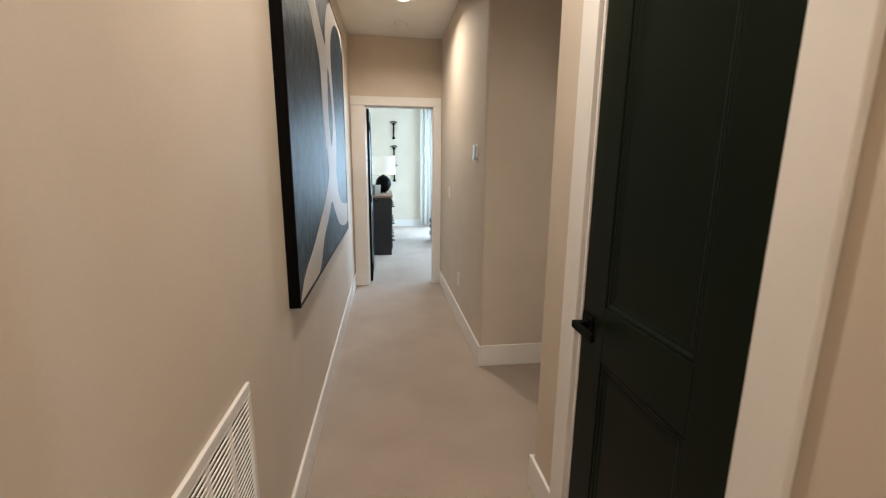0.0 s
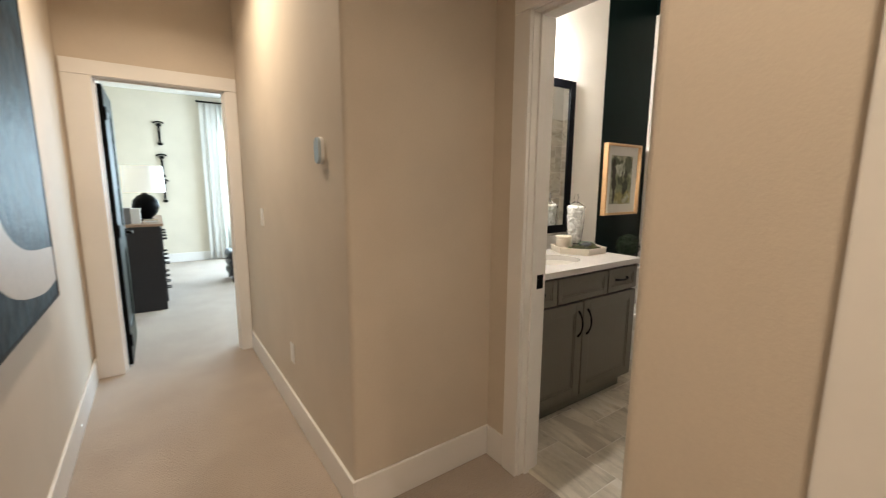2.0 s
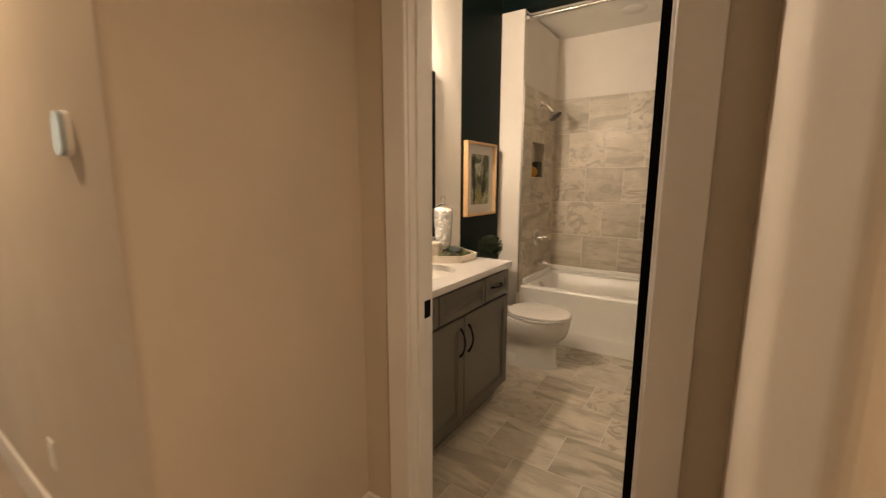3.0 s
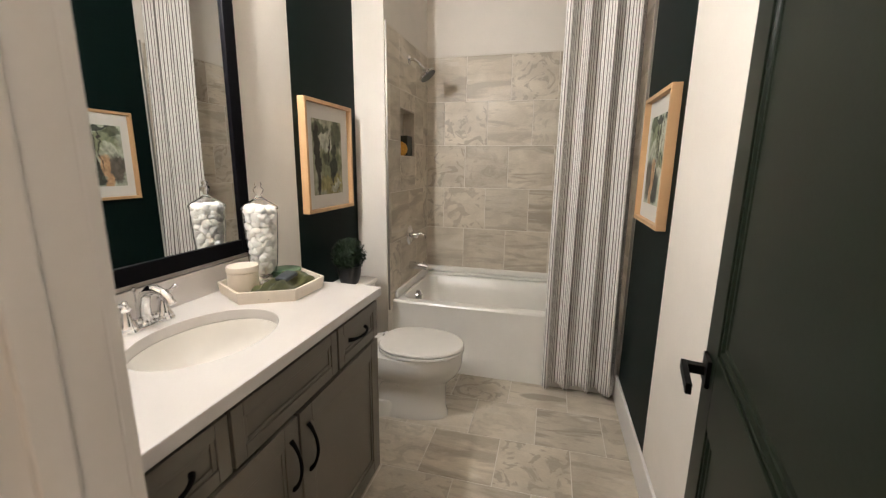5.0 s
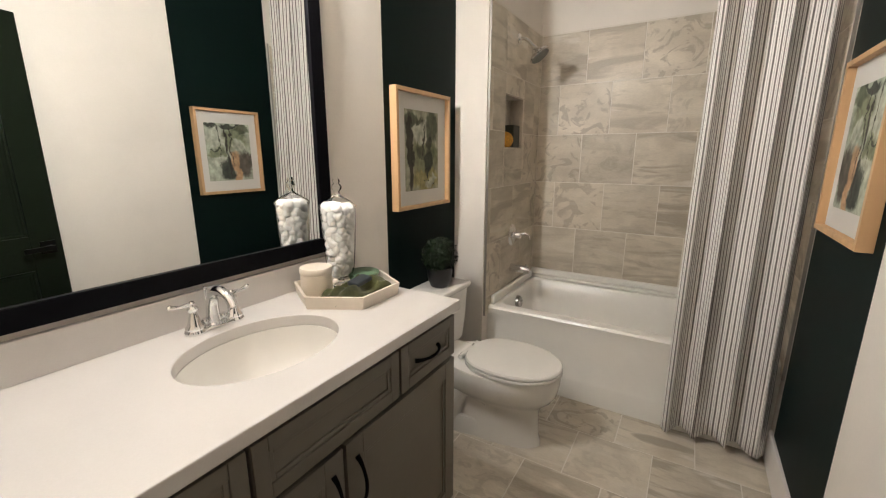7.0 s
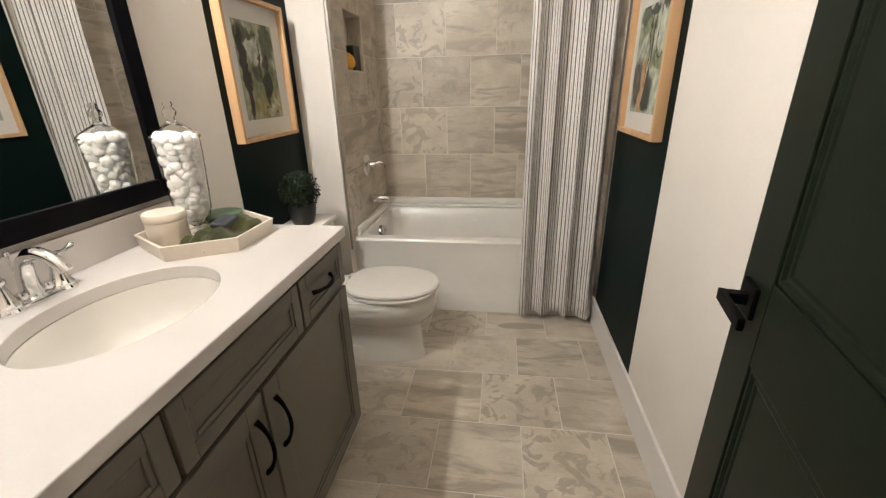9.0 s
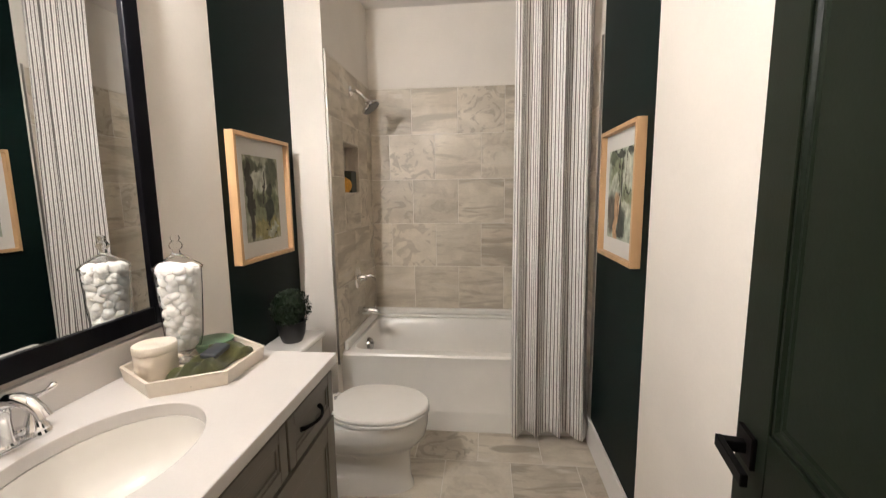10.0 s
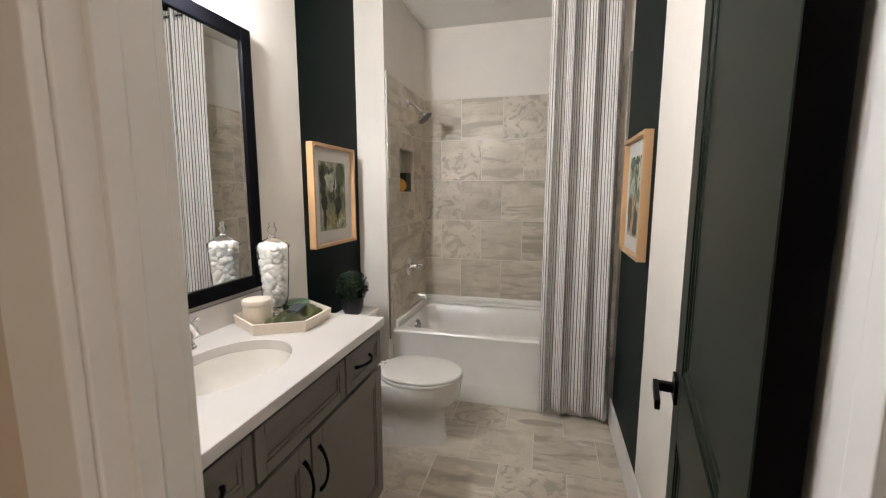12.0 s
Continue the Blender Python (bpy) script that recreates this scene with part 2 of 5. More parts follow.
# bathroom shell
setting("floor_bath", boxes((1.43, 4.6, 1.29, 3.22, -0.12, -0.0046)), GROUT, "pale grout bed of the bathroom floor", "floor")
DX, DXR = 2.965, 2.935
setting("wall_bath_left", boxes((BX0, DX, BY1, BY1 + 0.1, -0.0046, BC)), BATHWALL, "warm white bathroom wall behind the vanity", "wall")
setting("wall_bath_left_dark", boxes((DX, BX1, BY1, BY1 + 0.1, -0.0046, BC)), GREEN, "dark green accent wall behind the toilet", "wall")
setting("wall_bath_right", boxes((BX0, DXR, BY0 - 0.1, BY0, -0.0046, BC)), BATHWALL, "warm white bathroom wall", "wall")
setting("wall_bath_right_dark", boxes((DXR, BX1, BY0 - 0.1, BY0, -0.0046, BC)), GREEN, "dark green accent wall", "wall")
NX0, NX1, NZ0, NZ1 = 3.855, 4.160, 1.432, 1.752    # soap niche
setting("wall_wing", boxes((BX1, NX0, TY1, BY1 + 0.1, -0.0046, TC), (NX1, TX1 + 0.1, TY1, BY1 + 0.1, -0.0046, TC), (NX0, NX1, TY1, BY1 + 0.1, -0.0046, NZ0),
        (NX0, NX1, TY1, BY1 + 0.1, NZ1, TC), (NX0, NX1, TY1 + 0.09, BY1 + 0.1, NZ0, NZ1)), BATHWALL, "warm white wing wall with a soap niche at the tub", "wall")
setting("wall_tub_header", boxes((BX1, BX1 + 0.11, BY0 - 0.1, BY1 + 0.1, TC, BC)), GREEN, "dark green header over the tub alcove", "wall")
setting("wall_tub_back", boxes((TX1, TX1 + 0.1, BY0 - 0.1, TY1, -0.0046, TC)), BATHWALL, "warm white wall above the tub tiles", "wall")
setting("wall_tub_right", boxes((BX1, TX1, BY0 - 0.1, BY0 - 0.002, -0.0046, TC)), BATHWALL, "warm white wall at the end of the tub", "wall")
setting("ceiling_tub", boxes((BX1 + 0.11, TX1 + 0.1, BY0 - 0.1, BY1 + 0.1, TC, TC + 0.1)), CEIL, "white ceiling over the tub", "ceiling")
setting("ceiling_bath", boxes((1.37, BX1 + 0.11, BY0 - 0.12, BY1 + 0.1, BC, BC + 0.1)), CEIL, "white bathroom ceiling", "ceiling")

from mathutils.geometry import tessellate_polygon

# ---- trim, doors ----
def baseboard(label, *rows):
    """Rows of x0, x1, y0, y1 in plan."""
    bm = bmesh.new()
    for x0, x1, y0, y1 in rows:
        box(bm, x0, x1, y0, y1, -0.004 if x0 > 1.45 else 0, 0.155, bevel=0.004, segments=2)
    return setting("baseboard", bm, TRIM, label, "baseboard")


B = 0.014
baseboard("white painted baseboard along the hall", (HL, HL + B, -1.68, 4.72))
baseboard("white painted baseboard along the hall", (HN - B, HN, -1.68, 0.370))
baseboard("white painted baseboard at the rounded corner", (HN - B, HN, 1.201, 1.42 + B), (HN, 1.37, 1.42, 1.42 + B))
baseboard("white painted baseboard along hall and alcove", (HR - B, HR, 2.558 - B, 4.70), (HR, 1.37, 2.558 - B, 2.558))
baseboard("white painted baseboard beside the bathroom door", (1.37 - B, 1.37, 2.43, 2.558 - B))
baseboard("white painted bedroom baseboard", (-0.48, 3.45, 9.6 - B, 9.6))
baseboard("white painted bedroom baseboard", (-0.48, -0.48 + B, 4.84, 9.6 - B))
baseboard("white painted bathroom baseboard", (BX0, 3.66, BY0, BY0 + B))
baseboard("white painted baseboard behind the toilet", (2.64, BX1, BY1 - B, BY1))
baseboard("white painted baseboard at the wing wall", (BX1 - B, BX1, TY1, BY1 - B))


def door_trim(name, axis, plane, far, a, b, top, wide_a, wide_b, label, side=1):
    """Jambs, stops and casings of an opening from a to b, in a wall whose faces lie at plane and far."""
    t = thing(name, label, "door frame", kind="structure")

    def put(part_name, p0, p1, q0, q1, z0, z1, bevel=0.003):
        bm = bmesh.new()
        if axis == "x":
            box(bm, min(p0, p1), max(p0, p1), q0, q1, z0, z1, bevel)
        else:
            box(bm, q0, q1, min(p0, p1), max(p0, p1), z0, z1, bevel)
        part(part_name, bm, TRIM, t)
    e = 0.018 * side
    # casings on both faces of the wall
    for p, d in ((plane, -e), (far, e)):
        put("casing", p, p + d, a - wide_a, a - 0.004, 0, top + 0.004)
        put("casing", p, p + d, b + 0.004, b + wide_b, 0, top + 0.004)
        put("head_casing", p, p + d * 1.15, a - wide_a, b + wide_b, top + 0.005, top + 0.1)
    put("jamb", plane, far, a - 0.019, a, 0, top)
    put("jamb", plane, far, b, b + 0.019, 0, top)
    put("jamb", plane, far, a - 0.019, b + 0.019, top, top + 0.018)
    m = plane + (far - plane) * 0.55
    for q0, q1 in ((a, a + 0.011), (b - 0.011, b)):
        put("door_stop", m - 0.032 * side, m, q0, q1, 0, top, 0.002)
    put("door_stop", m - 0.032 * side, m, a + 0.011, b - 0.011, top - 0.011, top, 0.002)
    return t


frame_bath = door_trim("door_frame_1", "x", 1.37, BX0, 1.600, 2.333, 2.05, 0.097, 0.092, "white painted frame of the bathroom doorway")
door_trim("door_frame_2", "x", HN, 0.77, 0.475, 1.095, 2.05, 0.1, 0.104, "white painted frame of the closet door")
door_trim("door_frame_3", "y", 4.72, 4.84, -0.205, 0.558, 2.05, 0.155, 0.088, "white painted frame of the bedroom doorway")
part("strike_plate", boxes((1.432, 1.486, 2.3305, 2.3335, 0.90, 0.965), bevel=0.001), BLACK, frame_bath, "black metal strike plate")


def lever(parent, u, face, z, way, out):
    """A square black rose and lever on a door's face: out is the side it stands on, way the lever's direction."""
    h = part("door_handle", boxes((u - 0.032, u + 0.032, min(face, face + 0.009 * out), max(face, face + 0.009 * out), z - 0.032, z + 0.032), bevel=0.002), BLACK, parent,
             "black metal door lever")
    bm = bmesh.new()
    box(bm, u - 0.011, u + 0.011, min(face, face + 0.052 * out), max(face, face + 0.052 * out), z - 0.011, z + 0.011, 0.002)
    x1 = u + way * 0.115
    box(bm, min(u - 0.011 * way, x1), max(u - 0.011 * way, x1), min(face + 0.043 * out, face + 0.055 * out), max(face + 0.043 * out, face + 0.055 * out), z - 0.012, z + 0.012, 0.002)
    part("lever", bm, BLACK, h)
    return h


def panel_door(name, width, height, m, label, handle_z, thick=0.035, backset=0.062):
    """A two-panel door; local x runs from the hinge, y through the leaf, z up."""
    d = thing(name, label, "door", kind="structure")
    core = boxes((0.06, width - 0.06, 0.011, thick - 0.011, 0.06, height - 0.06))
    part("panel_core", core, DOOR, d)
    for x0, x1 in ((0, 0.128), (width - 0.128, width)):
        part("stile", boxes((x0, x1, 0, thick, 0.01, height), bevel=0.0025), DOOR, d)
    for z0, z1 in ((0.01, 0.24), (0.83, 1.0), (height - 0.125, height)):
        part("rail", boxes((0.128, width - 0.128, 0, thick, z0, z1), bevel=0.0025), DOOR, d)
    for z0, z1 in ((0.24, 0.83), (1.0, height - 0.125)):
        for y0, y1 in ((0.0035, 0.011), (thick - 0.011, thick - 0.0035)):
            a0, a1, c0, c1 = 0.131, width - 0.131, z0 + 0.003, z1 - 0.003
            top, low = (y0, y1) if y0 < thick / 2 else (y1, y0)
            rings = [[(a0 + e, yy, c0 + e), (a1 - e, yy, c0 + e), (a1 - e, yy, c1 - e), (a0 + e, yy, c1 - e)]
                     for e, yy in ((0.0, low), (0.0, top), (0.007, top), (0.013, (top + 2 * low) / 3), (0.020, (top + 2 * low) / 3), (0.026, low))]
            bm = loft(rings, cap_low=False, cap_high=False)
            part("moulding", bm, DOOR, d)
    # hinge edge shade as a thin black sheet; the leaf beneath is DOOR green
    part("hinge_edge", boxes((-0.0015, 0.0, 0.001, thick - 0.001, 0.012, height - 0.002)), BLACK, d, "near-black sheet standing for shade on the hinge edge")
    lever(d, width - backset, 0, handle_z, -1, -1)
    lever(d, width - backset, thick, handle_z, -1, 1)
    part("latch_plate", boxes((width - 0.0005, width + 0.002, 0.006, thick - 0.006, handle_z - 0.055, handle_z + 0.055)), BLACK, d, "black metal latch plate")
    for z in (0.2, 1.02, 1.84):
        h = tube([(-0.004, -0.004, z - 0.045), (-0.004, -0.004, z + 0.045)], 0.007, 10)
        part("hinge", h, BLACK, d, "black metal hinge", True)
    d.matrix_basis = m
    return d


# bathroom door, swung open towards the wall: its front face looks into the room
panel_door("door_1", 0.730, 2.035, pose(1.4925, 1.6036, 0.0, 0, 0, -10.85), "dark green two-panel door standing open", 0.937, thick=0.042)
# closed closet door in the hall
panel_door("door_2", 0.612, 2.035, pose(0.672, 0.479, 0.0, 0, 0, 90), "dark green two-panel closet door, closed", 0.92, backset=0.046)
# bedroom door, open at a right angle
panel_door("door_3", 0.75, 2.035, pose(-0.168, 4.845, 0.0, 0, 0, 90), "dark green door standing open in the bedroom", 0.95)

# ---- hall things ----
ART_DARK = material("brushed dark blue-grey paint", (0.007, 0.010, 0.014), 0.45, grain=0.45, scale=26, bump=0.9, bump_scale=16, depth=0.007,
                    color2=(0.026, 0.052, 0.074), mix_scale=8.0, gloss=0.06)
ART_BEIGE = material("warm grey painted band", (0.50, 0.45, 0.40), 0.55, grain=0.06, scale=50, bump=0.3, bump_scale=60)


def smooth_loop(points, on_edge, steps=5):
    """Rounds a closed outline, but keeps the stretches that run along the canvas edge straight."""
    out, n = [], len(points)
    for i in range(n):
        p0, p1, p2, p3 = (Vector(points[(i + k) % n]) for k in (-1, 0, 1, 2))
        if on_edge(p1) and on_edge(p2):
            out.append(p1)
            continue
        if on_edge(p1):
            p0 = p1 - (p2 - p1) * 0.5
        if on_edge(p2):
            p3 = p2 + (p2 - p1) * 0.5
        for s in range(steps):
            u = s / steps
            out.append(0.5 * (2 * p1 + (p2 - p0) * u + (2 * p0 - 5 * p1 + 4 * p2 - p3) * u * u + (3 * p1 - p0 - 3 * p2 + p3) * u ** 3))
    return out


def painted(points, x0, x1):
    bm = bmesh.new()
    back = [bm.verts.new((x0, p.x, p.y)) for p in points]
    front = [bm.verts.new((x1, p.x, p.y)) for p in points]
    for i in range(len(points)):
        j = (i + 1) % len(points)
        bm.faces.new((back[i], back[j], front[j], front[i]))
    for tri in tessellate_polygon([[Vector((p.x, p.y, 0)) for p in points]]):
        bm.faces.new([front[k] for k in tri])
    return bm


def at_edge(p):
    return p.y < 0.87 or p.y > 2.43 or p.x > 3.6


AY0, AY1, AZ0, AZ1, AX = 1.49, 3.62, 0.85, 2.45, -0.332
art = thing("painting", "large abstract canvas with a looping beige band on brushed blue-black", "painting", (HL, 2.55, 0.85))
part("canvas", boxes((HL, AX, AY0 + 0.012, AY1 - 0.012, AZ0 + 0.012, AZ1 - 0.012)), ART_DARK, art)
for n_, r in (("frame_side", (HL, AX + 0.003, AY0, AY0 + 0.012, AZ0, AZ1)), ("frame_side", (HL, AX + 0.003, AY1 - 0.012, AY1, AZ0, AZ1)),
              ("frame_rail", (HL, AX + 0.003, AY0 + 0.012, AY1 - 0.012, AZ0, AZ0 + 0.012)), ("frame_rail", (HL, AX + 0.003, AY0 + 0.012, AY1 - 0.012, AZ1 - 0.012, AZ1))):
    part(n_, boxes(r, bevel=0.001), BLACK, art, "black float frame")
band = [(1.505, 0.865), (1.63, 0.95), (1.85, 1.02), (2.13, 1.13), (2.34, 1.23), (2.50, 1.36), (2.43, 1.52), (2.38, 1.68), (2.35, 1.86), (2.30, 1.98), (2.05, 2.14),
        (1.80, 2.32), (1.68, 2.436), (1.92, 2.436), (2.15, 2.28), (2.56, 2.10), (2.60, 2.2), (2.72, 2.35), (2.88, 2.436), (3.606, 2.436), (3.606, 2.30), (3.45, 2.39),
        (3.15, 2.38), (2.90, 2.25), (2.82, 2.08), (2.90, 1.78), (2.95, 1.56), (2.89, 1.38), (2.95, 1.22), (3.18, 1.12), (3.606, 1.08), (3.606, 0.93), (3.35, 0.92),
        (2.98, 0.98), (2.74, 1.09), (2.59, 1.18), (2.42, 1.10), (2.20, 1.01), (2.06, 0.90), (1.98, 0.865)]
part("painted_band", painted(smooth_loop(band, at_edge), AX - 0.002, AX + 0.0012), ART_BEIGE, art, "warm grey painted band")
lens = [(2.68, 1.52), (2.62, 1.64), (2.60, 1.78), (2.63, 1.92), (2.66, 1.99), (2.74, 1.86), (2.79, 1.73), (2.77, 1.62)]
part("painted_lens", painted(smooth_loop(lens, at_edge), AX, AX + 0.0022), ART_DARK, art)

part("painted_line", boxes((AX, AX + 0.0008, 2.296, 2.304, 1.24, 1.99)), BLACK, art, "thin dark painted line")

GRILLE = material("white enamelled steel", (0.78, 0.75, 0.72), 0.4, grain=0.01, scale=50)
SLOT = material("dark duct behind the grille", (0.02, 0.018, 0.016), 0.9)
VY0, VY1, VZ0, VZ1 = 0.16, 0.968, 0.27, 0.832
vent = thing("air_grille", "white metal return air grille with louvres on the wall", "air vent", (HL, 0.56, 0.27))
part("backing", boxes((HL + 0.001, HL + 0.003, VY0 + 0.02, VY1 - 0.02, VZ0 + 0.02, VZ1 - 0.02)), SLOT, vent, "dark duct opening")
for r in ((HL, HL + 0.011, VY0, VY1, VZ1 - 0.028, VZ1), (HL, HL + 0.011, VY0, VY1, VZ0, VZ0 + 0.028),
          (HL, HL + 0.011, VY0, VY0 + 0.022, VZ0 + 0.028, VZ1 - 0.028), (HL, HL + 0.011, VY1 - 0.022, VY1, VZ0 + 0.028, VZ1 - 0.028)):
    part("frame", boxes(r, bevel=0.003), GRILLE, vent)
for k in range(1, 6):
    y = VY0 + 0.022 + k * (VY1 - VY0 - 0.044) / 6
    part("divider", boxes((HL + 0.003, HL + 0.010, y - 0.011, y + 0.011, VZ0 + 0.028, VZ1 - 0.028), bevel=0.001), GRILLE, vent)
slat_bm = bmesh.new()
box(slat_bm, -0.0015, 0.0015, -(VY1 - VY0) / 2 + 0.022, (VY1 - VY0) / 2 - 0.022, -0.0068, 0.0068)
slat_me = bpy.data.meshes.new("slat")
slat_bm.to_mesh(slat_me)
slat_bm.free()
slat_me.materials.append(GRILLE)
n_slats = 33
for k in range(n_slats):
    o = new("slat", slat_me)
    o.parent = vent
    o.matrix_parent_inverse = vent.matrix_basis.inverted()
    o.matrix_basis = pose(HL + 0.007, (VY0 + VY1) / 2, VZ0 + 0.036 + k * (VZ1 - VZ0 - 0.072) / (n_slats - 1), 0, 20, 0)

PLASTIC = material("white moulded plastic", (0.80, 0.78, 0.75), 0.3, grain=0.01, scale=60)


def wall_plate(name, label, category, y, z, rocker):
    p = thing(name, label, category, (HR, y, z))
    part("plate", boxes((HR - 0.006, HR, y - 0.036, y + 0.036, z - 0.058, z + 0.058), bevel=0.0025), PLASTIC, p)
    if rocker:
        part("rocker", boxes((HR - 0.010, HR - 0.006, y - 0.016, y + 0.016, z - 0.033, z + 0.033), bevel=0.0015), PLASTIC, p)
    else:
        for dz in (-0.021, 0.021):
            part("socket", boxes((HR - 0.008, HR - 0.006, y - 0.016, y + 0.016, z + dz - 0.014, z + dz + 0.014), bevel=0.0009), PLASTIC, p)
    return p


wall_plate("light_switch", "white rocker light switch on the hall wall", "switch", 4.04, 1.145, True)
wall_plate("wall_outlet", "white double wall outlet low on the hall wall", "outlet", 3.44, 0.40, False)
thermo = thing("thermostat", "white pill-shaped thermostat with a glossy face", "thermostat", (HR, 2.806, 1.50))
pill = [[(x, 2.806 + r * math.cos(a) * 0.032, 1.50 + r * math.sin(a) * 0.032 + (0.023 if math.sin(a) > 0 else -0.023)) for a in (2 * math.pi * (k + 0.5) / 32 for k in range(32))]
        for x, r in ((HR, 1.0), (HR - 0.011, 1.0), (HR - 0.013, 0.97))]
part("body", loft(pill), PLASTIC, thermo, smooth=True)
pill = [[(x, 2.806 + r * math.cos(a) * 0.032, 1.50 + r * math.sin(a) * 0.032 + (0.023 if math.sin(a) > 0 else -0.023)) for a in (2 * math.pi * (k + 0.5) / 32 for k in range(32))]
        for x, r in ((HR - 0.0125, 0.93), (HR - 0.021, 0.93), (HR - 0.024, 0.86))]
part("face", loft(pill), material("glossy pale blue-grey glass", (0.42, 0.50, 0.55), 0.06), thermo, "glossy pale face", True)

GLOW = glowing("lit warm lamp", (1.0, 0.86, 0.66), 14)
for y in HALL_LIGHTS:
    dl = thing("downlight", "round white recessed downlight, lit, in the hall ceiling", "ceiling light", (0.18, y, HC), "recessed hall lights")
    part("trim_ring", lathe([(0.062, -0.004), (0.075, -0.006), (0.095, -0.003), (0.096, 0.0)], 32, (0.18, y, HC)), GRILLE, dl, smooth=True)
    part("lens", lathe([(0.0, -0.003), (0.061, -0.003), (0.061, 0.0)], 32, (0.18, y, HC)), GLOW, dl, "glowing lens", True)
sm = thing("smoke_detector", "round white smoke detector on the hall ceiling", "smoke detector", (0.187, 4.30, HC))
part("body", lathe([(0.062, 0.0), (0.062, -0.012), (0.052, -0.03), (0.03, -0.036), (0.0, -0.037)], 32, (0.187, 4.30, HC)), PLASTIC, sm, smooth=True)
part("base_ring", lathe([(0.063, 0.0), (0.070, -0.002), (0.070, -0.009), (0.063, -0.011)], 32, (0.187, 4.30, HC)), PLASTIC, sm, smooth=True)

# ---- bedroom things ----
EBONY = material("black stained wood", (0.012, 0.011, 0.014), 0.45, grain=0.25, scale=30, stretch=(1, 1, 8), bump=0.1, bump_scale=60)
WOODTOP = material("reddish brown wood top", (0.30, 0.19, 0.13), 0.4, grain=0.25, scale=14, stretch=(9, 1, 1))
dres = thing("dresser", "black wooden dresser with a brown top and dark pulls", "dresser", (-0.19, 7.1, 0))
part("carcass", boxes((-0.475, 0.085, 6.39, 7.85, 0.0, 0.915), bevel=0.004), EBONY, dres)
part("top", boxes((-0.478, 0.115, 6.37, 7.87, 0.915, 0.942), bevel=0.004), WOODTOP, dres, "brown wood top")
for k in range(3):
    for y0, y1 in ((6.42, 7.11), (7.13, 7.82)):
        z0 = 0.08 + k * 0.275
        dr = part("drawer", boxes((0.085, 0.100, y0, y1, z0, z0 + 0.262), bevel=0.003), EBONY, dres)
        for yy in (y0 + 0.17, y1 - 0.17):
            part("pull", tube([(0.098, yy - 0.05, z0 + 0.13), (0.135, yy - 0.05, z0 + 0.13), (0.138, yy, z0 + 0.13), (0.135, yy + 0.05, z0 + 0.13), (0.098, yy + 0.05, z0 + 0.13)], 0.007, 8), BLACK, dr, "dark metal pull", True)
tl = thing("table_lamp", "black round table lamp with a white drum shade on the dresser", "table lamp", (-0.03, 6.98, 0.942))
lc = (-0.03, 6.98, 0.942)
part("base", lathe([(0.0, 0.0), (0.075, 0.0), (0.075, 0.012), (0.05, 0.025), (0.10, 0.07), (0.135, 0.15), (0.12, 0.23), (0.07, 0.285), (0.03, 0.30), (0.02, 0.33), (0.0, 0.33)], 32, lc), BLACK, tl, smooth=True)
part("shade", lathe([(0.19, 0.32), (0.205, 0.32), (0.195, 0.62), (0.18, 0.62), (0.19, 0.32)], 40, lc), glowing("lit linen shade", (1.0, 0.78, 0.52), 0.22), tl, "white drum shade, lit", True)
PAPER = material("white paper and card", (0.75, 0.74, 0.72), 0.7, grain=0.03, scale=60)
GREYBOX = material("grey card", (0.16, 0.15, 0.15), 0.6, grain=0.1, scale=60)
for nme, r, mt, lb in (("storage_box", (-0.29, -0.16, 6.46, 6.60, 0.942, 1.11), GREYBOX, "small grey card box on the dresser"),
                       ("storage_box", (-0.155, -0.075, 6.50, 6.62, 0.942, 1.10), PAPER, "small white card box on the dresser"),
                       ("book", (-0.06, 0.07, 6.62, 6.80, 0.942, 0.965), material("tan book cloth", (0.35, 0.25, 0.15), 0.7, grain=0.1), "thin tan book lying on the dresser")):
    o = thing(nme, lb, nme.split("_")[-1], ((r[0] + r[1]) / 2, (r[2] + r[3]) / 2, 0.942))
    h = r[5] - r[4]
    part("body" if nme == "storage_box" else "pages", boxes((r[0] + 0.002, r[1] - 0.002, r[2] + 0.002, r[3] - 0.002, r[4] + 0.001, r[4] + h * 0.8)), PAPER if nme == "book" else mt, o)
    part("lid" if nme == "storage_box" else "cover", boxes((r[0], r[1], r[2], r[3], r[4] + h * 0.8, r[5]), bevel=0.002), mt, o)

for k, z1 in enumerate((2.35, 1.82, 1.40)):
    hk = thing("wall_hook", "ornate dark iron key-shaped hook on the bedroom wall", "wall decor", (0.21, 9.6, z1 - 0.34), "row of iron wall hooks")
    for nm, dz in (("finial", 0.0), ("foot", -0.31)):
        part(nm, lathe([(0.0, 0.028), (0.03, 0.02), (0.042, 0.0), (0.03, -0.02), (0.0, -0.028)], 16, (0.21, 9.575, z1 - 0.02 + dz)), BLACK, hk, smooth=True)
    part("bow", tube([(0.21 + 0.07 * math.cos(a), 9.58, z1 + 0.0 + 0.03 * math.sin(a)) for a in (math.pi * q / 8 for q in range(9))], 0.012, 8), BLACK, hk, smooth=True)
    part("shaft", tube([(0.21, 9.58, z1), (0.21, 9.57, z1 - 0.15), (0.21, 9.58, z1 - 0.31)], [0.014, 0.018, 0.014], 10), BLACK, hk, smooth=True)

